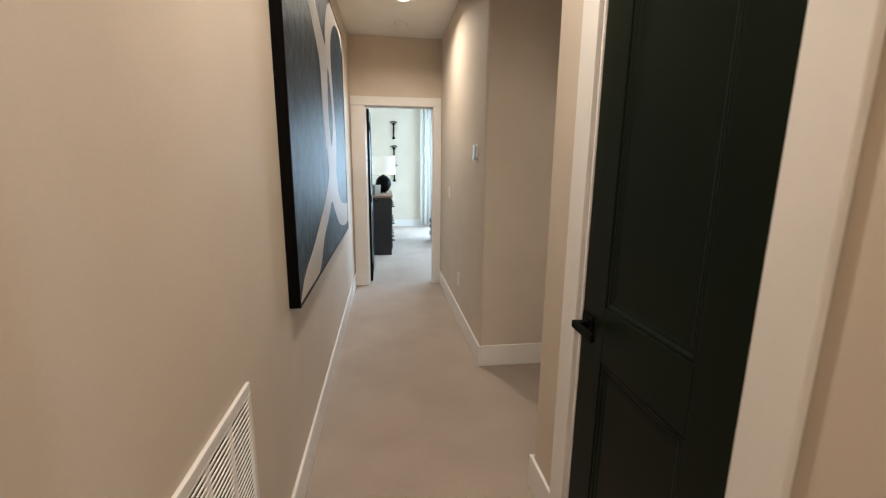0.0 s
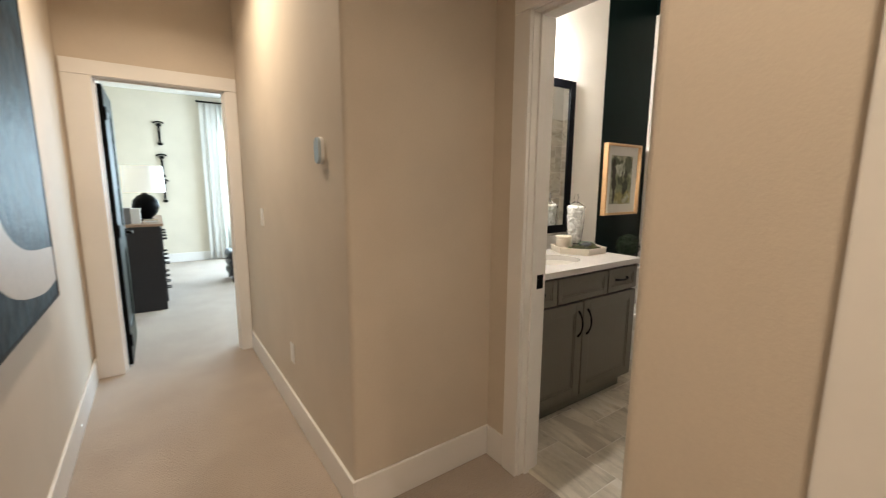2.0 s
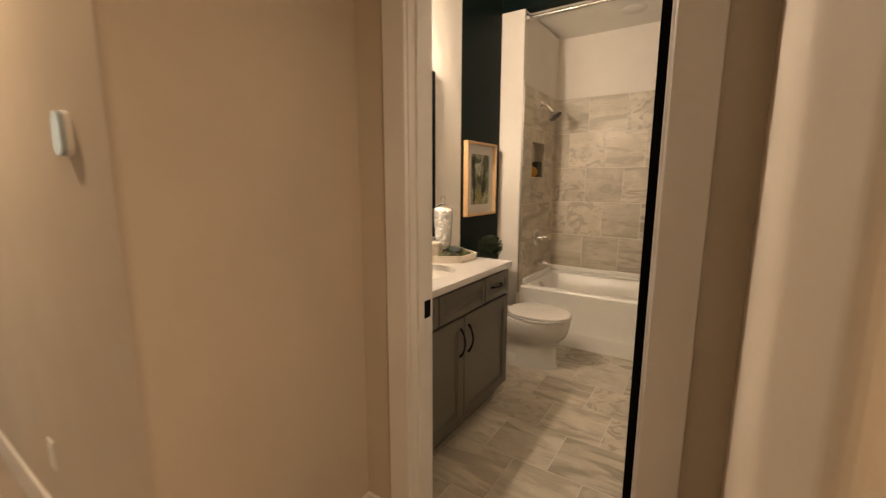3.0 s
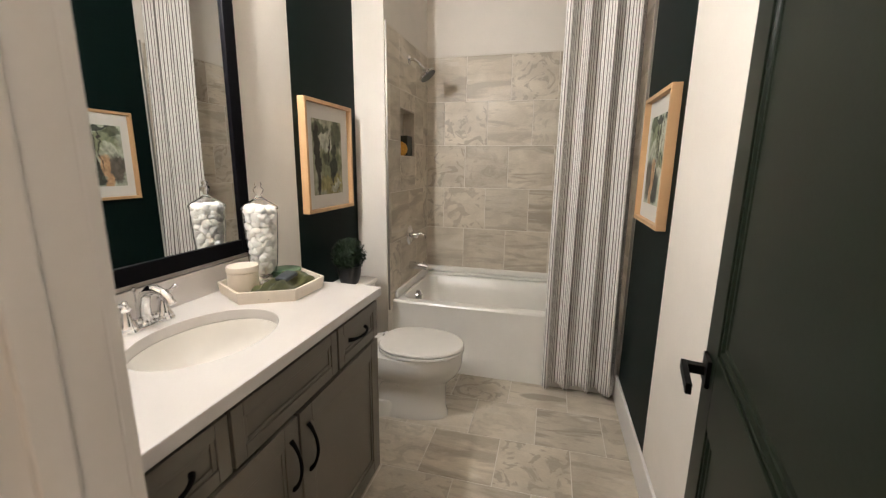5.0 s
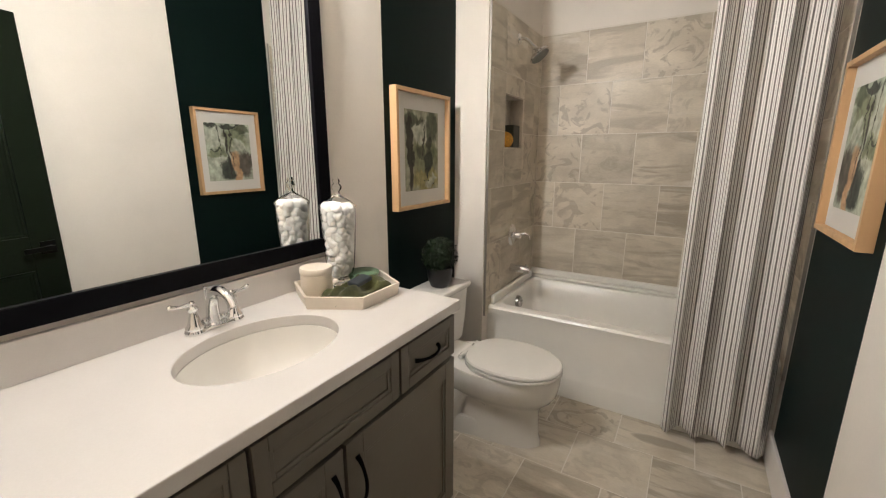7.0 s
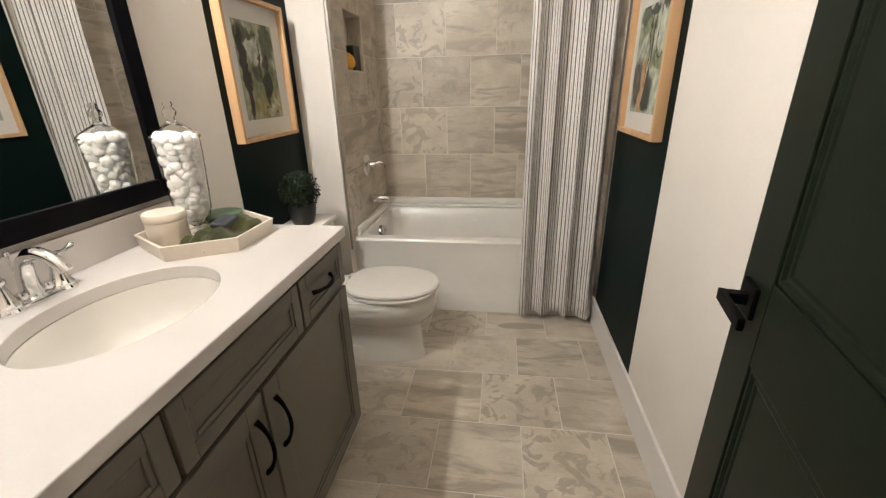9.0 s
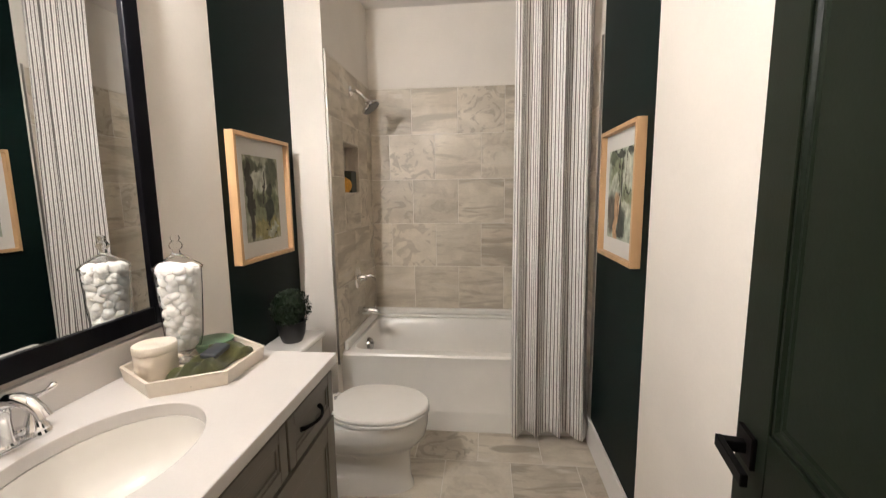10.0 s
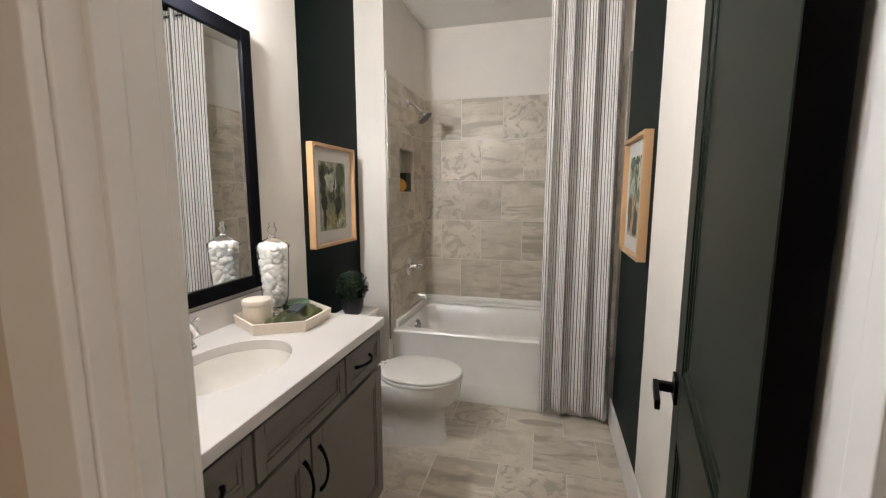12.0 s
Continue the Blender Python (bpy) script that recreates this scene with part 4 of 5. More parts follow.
# folded cloth, soap and dish in the tray
CLOTH = material("olive green cotton cloth", (0.095, 0.098, 0.026), 0.9, grain=0.25, scale=150, bump=0.4, bump_scale=220, color2=(0.016, 0.020, 0.012), mix_scale=11, sheen=0.2)
bm = bmesh.new()
nx, ny = 34, 22
gv = []
for i in range(nx + 1):
    row = []
    for j in range(ny + 1):
        u, v = i / nx - 0.5, j / ny - 0.5
        w = 0.009 * math.sin(13 * u + 6 * v) + 0.008 * math.sin(19 * v - 6 * u) + 0.010 * noise.noise(Vector((u * 6, v * 6, 3)))
        fall = max(0.0, 1 - (2 * u) ** 6) * max(0.0, 1 - (2 * v) ** 4)
        row.append(bm.verts.new((2.480 + 0.266 * u + 0.016 * v, 2.846 + 0.108 * v - 0.030 * u + 0.006 * math.sin(12 * u), 0.9185 + (0.024 + 1.25 * max(w, -0.016)) * fall + 0.016 * (u + 0.5) * fall)))
    gv.append(row)
for i in range(nx):
    for j in range(ny):
        bm.faces.new((gv[i][j], gv[i + 1][j], gv[i + 1][j + 1], gv[i][j + 1]))
ct = whole("folded_cloth", bm, CLOTH, "crumpled olive green cloth lying in the tray", "cloth", smooth=True)
thicken(ct, 0.003)
bm = bmesh.new()
box(bm, -0.040, 0.040, -0.024, 0.024, -0.008, 0.008, 0.005, 3)
soap = whole("soap_bar", bm, material("slate grey soap", (0.030, 0.036, 0.044), 0.55, grain=0.1, scale=80), "slate grey soap bar on the green cloth", "soap", smooth=True)
soap.matrix_basis = pose(2.482, 2.834, 0.962, 5, -6, 2)
dish = thing("soap_dish", "round sage green soap dish in the tray", "dish", (2.586, 2.912, 0.9145))
part("bowl", lathe([(0.0, 0.0), (0.045, 0.0), (0.052, 0.02), (0.058, 0.036), (0.055, 0.038), (0.0, 0.036)], 36, (2.586, 2.912, 0.9145)), material("sage green glaze", (0.10, 0.19, 0.11), 0.35, grain=0.05, scale=40), dish, smooth=True)
part("rim", lathe([(0.052, 0.0385), (0.060, 0.040), (0.060, 0.045), (0.050, 0.048), (0.0, 0.047), (0.0, 0.0385)], 36, (2.586, 2.912, 0.9145)), material("sage green glaze", (0.10, 0.19, 0.11), 0.35), dish, smooth=True)

# ---- pictures ----
OAK = material("pale oak", (0.55, 0.34, 0.17), 0.5, grain=0.12, scale=22, stretch=(1, 1, 0.12), bump=0.08, bump_scale=120)
MAT_BOARD = material("white mat board", (0.66, 0.64, 0.60), 0.9, grain=0.02, scale=200)


def watercolour(name, paper, washes, seed):
    """Soft overlapping washes on paper: each has a pigment, its middle and half size as shares of the sheet, and a soft, wandering edge."""
    m = bpy.data.materials.new(name)
    m.use_nodes = True
    n, l = m.node_tree.nodes, m.node_tree.links
    b = n["Principled BSDF"]
    b.inputs["Roughness"].default_value = 0.8
    co = n.new("ShaderNodeTexCoord")

    def wander(src, scale, by):
        t = n.new("ShaderNodeTexNoise")
        t.noise_dimensions = "4D"
        t.inputs["W"].default_value = seed
        t.inputs["Scale"].default_value, t.inputs["Detail"].default_value = scale, 3
        l.new(src, t.inputs["Vector"])
        q = n.new("ShaderNodeVectorMath")
        q.operation = "MULTIPLY_ADD"
        q.inputs[1].default_value = (by, by, by)
        l.new(t.outputs["Color"], q.inputs[0])
        l.new(src, q.inputs[2])
        sub = n.new("ShaderNodeVectorMath")
        sub.operation = "SUBTRACT"
        sub.inputs[1].default_value = (by / 2, by / 2, by / 2)
        l.new(q.outputs[0], sub.inputs[0])
        return sub.outputs[0]
    at = wander(wander(co.outputs["Generated"], 3.2, 0.40), 12.0, 0.14)
    grain = n.new("ShaderNodeTexNoise")
    grain.inputs["Scale"].default_value, grain.inputs["Detail"].default_value = 9.0, 6
    l.new(co.outputs["Generated"], grain.inputs["Vector"])
    last = None
    for pigment, u, v, ru, rv, strength in washes:
        mp = n.new("ShaderNodeMapping")
        mp.inputs["Scale"].default_value = (1 / ru, 0.0, 1 / rv)
        mp.inputs["Location"].default_value = (-u / ru, 0.0, -v / rv)
        l.new(at, mp.inputs["Vector"])
        far = n.new("ShaderNodeVectorMath")
        far.operation = "LENGTH"
        l.new(mp.outputs[0], far.inputs[0])
        r = n.new("ShaderNodeMapRange")
        r.inputs["From Min"].default_value, r.inputs["From Max"].default_value = 1.12, 0.82
        r.inputs["To Max"].default_value = strength
        l.new(far.outputs["Value"], r.inputs["Value"])
        mx = n.new("ShaderNodeMix")
        mx.data_type = "RGBA"
        mx.inputs["A"].default_value, mx.inputs["B"].default_value = (*paper, 1), (*pigment, 1)
        if last:
            l.new(last, mx.inputs["A"])
        l.new(r.outputs[0], mx.inputs["Factor"])
        last = mx.outputs["Result"]
    span = n.new("ShaderNodeMapRange")
    span.inputs["From Min"].default_value, span.inputs["From Max"].default_value = 0.3, 0.7
    span.inputs["To Min"].default_value, span.inputs["To Max"].default_value = 0.62, 1.45
    l.new(grain.outputs["Fac"], span.inputs["Value"])
    hsv = n.new("ShaderNodeHueSaturation")
    l.new(span.outputs[0], hsv.inputs["Value"])
    l.new(last, hsv.inputs["Color"])
    l.new(hsv.outputs[0], b.inputs["Base Color"])
    return m


BRUSH, DEEP, PALE = (0.075, 0.085, 0.050), (0.018, 0.022, 0.016), (0.42, 0.43, 0.35)
MOSS, EARTH, TRUNK, MEADOW, OCHRE = (0.15, 0.165, 0.085), (0.075, 0.055, 0.042), (0.032, 0.026, 0.020), (0.26, 0.235, 0.095), (0.46, 0.27, 0.14)
LEFT_WOOD = ((PALE, 0.45, 0.72, 0.30, 0.16, 0.9), (MOSS, 0.55, 0.40, 0.50, 0.20, 0.8), (BRUSH, 0.80, 0.80, 0.22, 0.20, 0.9), (BRUSH, 0.20, 0.90, 0.28, 0.10, 0.9), (MEADOW, 0.60, 0.13, 0.48, 0.15, 0.9),
             (PALE, 0.78, 0.12, 0.20, 0.06, 0.8), (DEEP, 0.72, 0.58, 0.13, 0.10, 0.8), (BRUSH, 0.44, 0.47, 0.16, 0.07, 0.9), (DEEP, 0.68, 0.36, 0.12, 0.13, 0.9), (DEEP, 0.64, 0.27, 0.08, 0.06, 0.9),
             (PALE, 0.36, 0.62, 0.10, 0.07, 0.8), (BRUSH, 0.42, 0.88, 0.10, 0.06, 0.9), (TRUNK, 0.14, 0.48, 0.075, 0.55, 0.95), (TRUNK, 0.53, 0.62, 0.018, 0.24, 0.9), (MOSS, 0.88, 0.48, 0.10, 0.14, 0.7))
RIGHT_WOOD = ((PALE, 0.24, 0.74, 0.24, 0.18, 0.9), (MOSS, 0.66, 0.72, 0.30, 0.20, 0.8), (PALE, 0.74, 0.60, 0.14, 0.08, 0.9), (MOSS, 0.20, 0.46, 0.22, 0.16, 0.8), (PALE, 0.22, 0.32, 0.16, 0.10, 0.9),
              (EARTH, 0.84, 0.28, 0.20, 0.24, 0.9), (BRUSH, 0.84, 0.86, 0.16, 0.10, 0.9), (OCHRE, 0.62, 0.36, 0.13, 0.13, 0.9), (OCHRE, 0.64, 0.12, 0.12, 0.15, 0.9), (DEEP, 0.42, 0.22, 0.14, 0.16, 0.9),
              (DEEP, 0.12, 0.93, 0.16, 0.05, 0.9), (DEEP, 0.56, 0.95, 0.24, 0.05, 0.9), (TRUNK, 0.45, 0.58, 0.030, 0.42, 0.95), (TRUNK, 0.57, 0.64, 0.018, 0.34, 0.9), (TRUNK, 0.27, 0.66, 0.014, 0.30, 0.9),
              (DEEP, 0.16, 0.56, 0.16, 0.018, 0.8))
WASH_A = watercolour("green woodland watercolour", (0.30, 0.30, 0.22), LEFT_WOOD, 2.0)
WASH_B = watercolour("woodland path watercolour", (0.36, 0.39, 0.31), RIGHT_WOOD, 5.0)
INK = material("black-green ink", DEEP, 0.8)


def picture(label, x0, x1, wall, out, wash, seed):
    """A framed picture on a wall that faces along y; out is +1 or -1."""
    z0, z1, dp, w = 1.127, 1.699, 0.04, 0.018
    p = thing("framed_picture", label, "picture", ((x0 + x1) / 2, wall, z0))

    def yy(a, b):
        return min(wall + a * out, wall + b * out), max(wall + a * out, wall + b * out)
    for n_, r in (("frame_stile", (x0, x0 + w, z0, z1)), ("frame_stile", (x1 - w, x1, z0, z1)), ("frame_rail", (x0 + w, x1 - w, z0, z0 + w)), ("frame_rail", (x0 + w, x1 - w, z1 - w, z1))):
        part(n_, boxes((r[0], r[1], *yy(0.001, dp), r[2], r[3]), bevel=0.0012), OAK, p, "pale oak frame")
    part("mat_board", boxes((x0 + w, x1 - w, *yy(0.010, 0.014), z0 + w, z1 - w)), MAT_BOARD, p, "white mat board")
    gap = 0.092 if seed == 1 else 0.072
    a0, a1, c0, c1 = x0 + gap, x1 - gap, z0 + 0.088, z1 - 0.092
    pic = part("print", boxes((a0, a1, *yy(0.0142, 0.0152), c0, c1)), wash, p, "woodland watercolour")
    if seed == 1:
        for u, v in ((0.56, 0.12), (0.68, 0.115), (0.85, 0.07)):
            bx, bz = a0 + u * (a1 - a0), c0 + v * (c1 - c0)
            part("bird", boxes((bx - 0.005, bx + 0.005, *yy(0.0150, 0.0155), bz - 0.003, bz + 0.003)), INK, pic, "small dark painted bird")
    return p


picture("framed green woodland watercolour in pale oak", 3.006, 3.490, BY1, -1, WASH_A, 1)
picture("framed woodland path watercolour in pale oak", 2.995, 3.468, BY0, 1, WASH_B, 2)

# ---- toilet ----
TXC = 3.205
toi = thing("toilet", "white porcelain toilet with its lid closed", "toilet", (TXC, 2.7, 0))


def egg(half, front, back, z, n=40, square=2.6):
    out = []
    cy = front + (back - front) * 0.52
    for k in range(n):
        a = 2 * math.pi * k / n
        c, s_ = math.cos(a), math.sin(a)
        if s_ < 0:
            x, y = half * c, (cy - front) * s_
        else:
            x = half * math.copysign(abs(c) ** (2 / square), c)
            y = (back - cy) * abs(s_) ** (2 / square)
        out.append((TXC + x, cy + y, z))
    return out


rings = [egg(0.104, 2.372, 2.90, -0.003, square=3.2), egg(0.102, 2.374, 2.90, 0.02, square=3.2), egg(0.097, 2.384, 2.89, 0.05), egg(0.094, 2.388, 2.88, 0.15), egg(0.097, 2.386, 2.88, 0.185), egg(0.112, 2.368, 2.88, 0.212), egg(0.148, 2.332, 2.885, 0.245),
         egg(0.172, 2.308, 2.89, 0.285), egg(0.182, 2.298, 2.89, 0.33), egg(0.184, 2.296, 2.89, 0.375), egg(0.181, 2.299, 2.888, 0.383), egg(0.150, 2.330, 2.87, 0.385)]
part("bowl", loft(rings), PORCELAIN, toi, smooth=True)
part("foot", loft([egg(0.120, 2.60, 2.93, -0.003, square=6), egg(0.118, 2.602, 2.93, 0.08, square=6), egg(0.112, 2.61, 2.925, 0.09, square=6)]), PORCELAIN, toi, smooth=True)
trap = tube([(TXC - 0.075, 2.62, 0.20), (TXC - 0.085, 2.68, 0.25), (TXC - 0.09, 2.75, 0.24), (TXC - 0.09, 2.80, 0.16), (TXC - 0.088, 2.82, 0.06)], [0.03, 0.042, 0.048, 0.046, 0.045], 16)
part("trapway", trap, PORCELAIN, toi, smooth=True)
part("seat", loft([egg(0.148, 2.330, 2.745, 0.3885), egg(0.183, 2.293, 2.76, 0.3885), egg(0.187, 2.289, 2.76, 0.392), egg(0.187, 2.289, 2.76, 0.402), egg(0.184, 2.292, 2.76, 0.405), egg(0.148, 2.330, 2.745, 0.405)]), PORCELAIN, toi, smooth=True)
part("lid", loft([egg(0.148, 2.330, 2.745, 0.409), egg(0.183, 2.293, 2.76, 0.409), egg(0.186, 2.290, 2.76, 0.412), egg(0.186, 2.290, 2.76, 0.420), egg(0.180, 2.296, 2.754, 0.427), egg(0.12, 2.36, 2.70, 0.432), egg(0.03, 2.50, 2.58, 0.433)]), PORCELAIN, toi, smooth=True)
for sx in (-0.075, 0.075):
    part("hinge", tube([(TXC + sx - 0.02, 2.772, 0.405), (TXC + sx + 0.02, 2.772, 0.405)], 0.013, 12), PORCELAIN, toi, smooth=True)
bm = bmesh.new()
box(bm, TXC - 0.11, TXC + 0.11, 2.80, 3.02, 0.30, 0.392, 0.02, 3)
part("deck", bm, PORCELAIN, toi, smooth=True)
tk = [[(TXC + sx * hw, y, z) for sx, y in ((-1, 2.884 + fy), (1, 2.884 + fy), (1, 3.078), (-1, 3.078))] for z, hw, fy in ((0.385, 0.185, 0.018), (0.52, 0.196, 0.006), (0.676, 0.205, 0.0))]
bm = loft(tk)
bmesh.ops.bevel(bm, geom=[e for e in bm.edges if abs((e.verts[0].co - e.verts[1].co).z) > 0.05], offset=0.022, segments=4, affect="EDGES")
part("tank", bm, PORCELAIN, toi, smooth=True)
bm = bmesh.new()
box(bm, TXC - 0.214, TXC + 0.214, 2.874, 3.084, 0.677, 0.708, 0.009, 3)
part("tank_lid", bm, PORCELAIN, toi, smooth=True)
part("flush_lever", tube([(TXC - 0.15, 2.885, 0.63), (TXC - 0.15, 2.868, 0.63), (TXC - 0.11, 2.862, 0.627), (TXC - 0.075, 2.862, 0.622)], [0.011, 0.009, 0.007, 0.008], 10), CHROME, toi, "chrome flush lever", True)

# plant on the tank
pc = (3.245, 2.975, 0.708)
plant = thing("potted_plant", "small round green topiary in a dark pot on the tank", "plant", pc)
part("pot", lathe([(0.0, 0.0), (0.044, 0.0), (0.050, 0.005), (0.062, 0.040), (0.067, 0.075), (0.066, 0.105), (0.061, 0.105), (0.059, 0.088), (0.0, 0.088)], 32, pc), material("charcoal glazed pot", (0.015, 0.014, 0.014), 0.35, grain=0.1, scale=40), plant, smooth=True)
LEAF = material("dark green leaves", (0.006, 0.013, 0.005), 0.55, grain=0.4, scale=60, color2=(0.014, 0.028, 0.010), mix_scale=40, gloss=0.3)
bm = bmesh.new()
rnd = random.Random(3)
for k in range(1300):
    u, a = rnd.uniform(-0.75, 1), rnd.uniform(0, 6.283)
    r = 0.093 * rnd.uniform(0.76, 1.04)
    d = Vector((math.sqrt(1 - u * u) * math.cos(a), math.sqrt(1 - u * u) * math.sin(a), u))
    c = Vector(pc) + Vector((0, 0, 0.166)) + d * r
    s1 = (d.orthogonal() + Vector((rnd.uniform(-1, 1), rnd.uniform(-1, 1), rnd.uniform(-1, 1)))).normalized()
    t1 = d.cross(s1).normalized()
    ln, wd = rnd.uniform(0.009, 0.014), rnd.uniform(0.004, 0.0065)
    s1 = (s1 + d * rnd.uniform(0.2, 1.0)).normalized()
    tip, base = c + s1 * ln, c - s1 * ln * 0.4
    v = [bm.verts.new(base), bm.verts.new(c + t1 * wd), bm.verts.new(tip), bm.verts.new(c - t1 * wd + d * 0.002)]
    bm.faces.new(v[:3])
    bm.faces.new((v[0], v[2], v[3]))
core = bmesh.ops.create_icosphere(bm, subdivisions=2, radius=0.075, matrix=Matrix.Translation(Vector(pc) + Vector((0, 0, 0.163))))
part("foliage", bm, LEAF, plant, "dense small dark green leaves")

# ---- tub ----
TUBX0 = 3.678
tub = thing("bathtub", "white alcove bathtub with a low apron", "bathtub", (4.08, 2.16, 0))
bm = bmesh.new()
prof = [(TUBX0 + 0.001, -0.003), (TUBX0 + 0.001, 0.112), (TUBX0 + 0.003, 0.128), (TUBX0 + 0.009, 0.150), (TUBX0 + 0.010, 0.40), (TUBX0, 0.440), (TUBX0 - 0.004, 0.462), (TUBX0 + 0.004, 0.474), (TUBX0 + 0.03, 0.477), (TUBX0 + 0.055, 0.474)]
ya, yb = BY0 + 0.001, TY1 - 0.001
rows = [[bm.verts.new((x, y, z)) for x, z in prof] for y in (ya, yb)]
for i in range(len(prof) - 1):
    bm.faces.new((rows[0][i], rows[1][i], rows[1][i + 1], rows[0][i + 1]))
part("apron", bm, ACRYLIC, tub, smooth=True)


def superrect(x0, x1, y0, y1, z, r, n=8):
    out = []
    for cx, cy, a0 in ((x1 - r, y1 - r, 0), (x0 + r, y1 - r, 90), (x0 + r, y0 + r, 180), (x1 - r, y0 + r, 270)):
        for k in range(n + 1):
            a = radians(a0 + 90 * k / n)
            out.append((cx + r * math.cos(a), cy + r * math.sin(a), z))
    return out


ix0, ix1, iy0, iy1 = TUBX0 + 0.072, TX1 - 0.075, ya + 0.07, yb - 0.050
well = [superrect(TUBX0 + 0.054, TX1 - 0.012, ya, yb - 0.01, 0.474, 0.002), superrect(ix0, ix1, iy0, iy1, 0.474, 0.07), superrect(ix0 + 0.012, ix1 - 0.012, iy0 + 0.012, iy1 - 0.01, 0.462, 0.07),
        superrect(ix0 + 0.035, ix1 - 0.035, iy0 + 0.05, iy1 - 0.025, 0.30, 0.08), superrect(ix0 + 0.06, ix1 - 0.06, iy0 + 0.10, iy1 - 0.05, 0.15, 0.09), superrect(ix0 + 0.10, ix1 - 0.10, iy0 + 0.16, iy1 - 0.10, 0.12, 0.09)]
part("well", loft(well, cap_low=False), ACRYLIC, tub, smooth=True)
ledge = bmesh.new()
box(ledge, TX1 - 0.072, TX1 - 0.011, ya + 0.012, yb - 0.012, 0.475, 0.496, 0.009, 3)
box(ledge, TX1 - 0.040, TX1 - 0.011, ya + 0.012, yb - 0.012, 0.496, 0.540, 0.010, 3)
part("back_ledge", ledge, ACRYLIC, tub, smooth=True)
ledge = bmesh.new()
box(ledge, TUBX0 + 0.03, TX1 - 0.073, yb - 0.036, yb - 0.011, 0.475, 0.532, 0.010, 3)
part("end_ledge", ledge, ACRYLIC, tub, smooth=True)
bm = lathe([(0.0, 0.024), (0.036, 0.021), (0.044, 0.014), (0.047, -0.002)], 28)
bmesh.ops.rotate(bm, verts=bm.verts, matrix=Matrix.Rotation(radians(84), 3, "X"))
bmesh.ops.translate(bm, verts=bm.verts, vec=(4.04, iy1 - 0.019, 0.395))
ov = part("overflow_plate", bm, material("satin chrome", (0.42, 0.41, 0.40), 0.22, 1.0), tub, "chrome overflow plate", True)
part("overflow_lever", tube([(4.04, iy1 - 0.036, 0.395), (4.04, iy1 - 0.056, 0.412)], [0.005, 0.004], 8), CHROME, ov, smooth=True)

# shower fittings on the faucet wall
WY = TY1 - 0.0115
shx = 4.035
sh = thing("wall_shower", "chrome shower head on a bent arm", "shower head", (shx, WY, 2.08))
bm = lathe([(0.0, 0.008), (0.012, 0.008), (0.030, 0.004), (0.033, 0.0)], 24)
bmesh.ops.rotate(bm, verts=bm.verts, matrix=Matrix.Rotation(radians(90), 3, "X"))
bmesh.ops.translate(bm, verts=bm.verts, vec=(shx, WY, 2.085))
part("flange", bm, CHROME, sh, smooth=True)
part("arm", tube([(shx, WY, 2.085), (shx, WY - 0.035, 2.083), (shx, WY - 0.062, 2.065), (shx, WY - 0.096, 2.025)], 0.0105, 14), CHROME, sh, smooth=True)
bm = lathe([(0.0, 0.066), (0.015, 0.064), (0.018, 0.046), (0.026, 0.034), (0.050, 0.014), (0.064, 0.004), (0.066, -0.006), (0.060, -0.012), (0.0, -0.012)], 32)
bmesh.ops.rotate(bm, verts=bm.verts, matrix=Matrix.Rotation(radians(-38), 3, "X"))
bmesh.ops.translate(bm, verts=bm.verts, vec=(shx, WY - 0.129, 1.982))
part("head", bm, CHROME, sh, smooth=True)
part("spray_face", tube([(shx, WY - 0.1365, 1.9725), (shx, WY - 0.1385, 1.970)], [0.057, 0.056], 28), material("grey rubber nozzles", (0.12, 0.12, 0.12), 0.5), sh, "grey nozzle face")

tv = thing("shower_valve", "round chrome shower valve with a lever", "valve", (shx, WY, 0.865))
bm = lathe([(0.0, 0.014), (0.03, 0.013), (0.066, 0.006), (0.072, 0.0)], 36)
bmesh.ops.rotate(bm, verts=bm.verts, matrix=Matrix.Rotation(radians(90), 3, "X"))
bmesh.ops.translate(bm, verts=bm.verts, vec=(shx, WY, 0.865))
part("escutcheon", bm, CHROME, tv, smooth=True)
part("hub", tube([(shx, WY - 0.012, 0.865), (shx, WY - 0.05, 0.865), (shx, WY - 0.06, 0.865)], [0.024, 0.021, 0.017], 20), CHROME, tv, smooth=True)
part("lever", tube([(shx, WY - 0.05, 0.872), (shx + 0.004, WY - 0.085, 0.882), (shx + 0.006, WY - 0.115, 0.868), (shx + 0.006, WY - 0.120, 0.845)], [0.010, 0.009, 0.008, 0.006], 12), CHROME, tv, smooth=True)
ts = thing("tub_spout", "chrome tub spout on the tiled wall", "spout", (shx, WY, 0.635))
part("body", tube([(shx, WY, 0.637), (shx, WY - 0.06, 0.637), (shx, WY - 0.115, 0.633), (shx, WY - 0.135, 0.622)], [0.029, 0.027, 0.024, 0.019], 20), CHROME, ts, smooth=True)
part("diverter", tube([(shx, WY - 0.11, 0.652), (shx, WY - 0.11, 0.672)], [0.005, 0.007], 10), CHROME, ts, smooth=True)

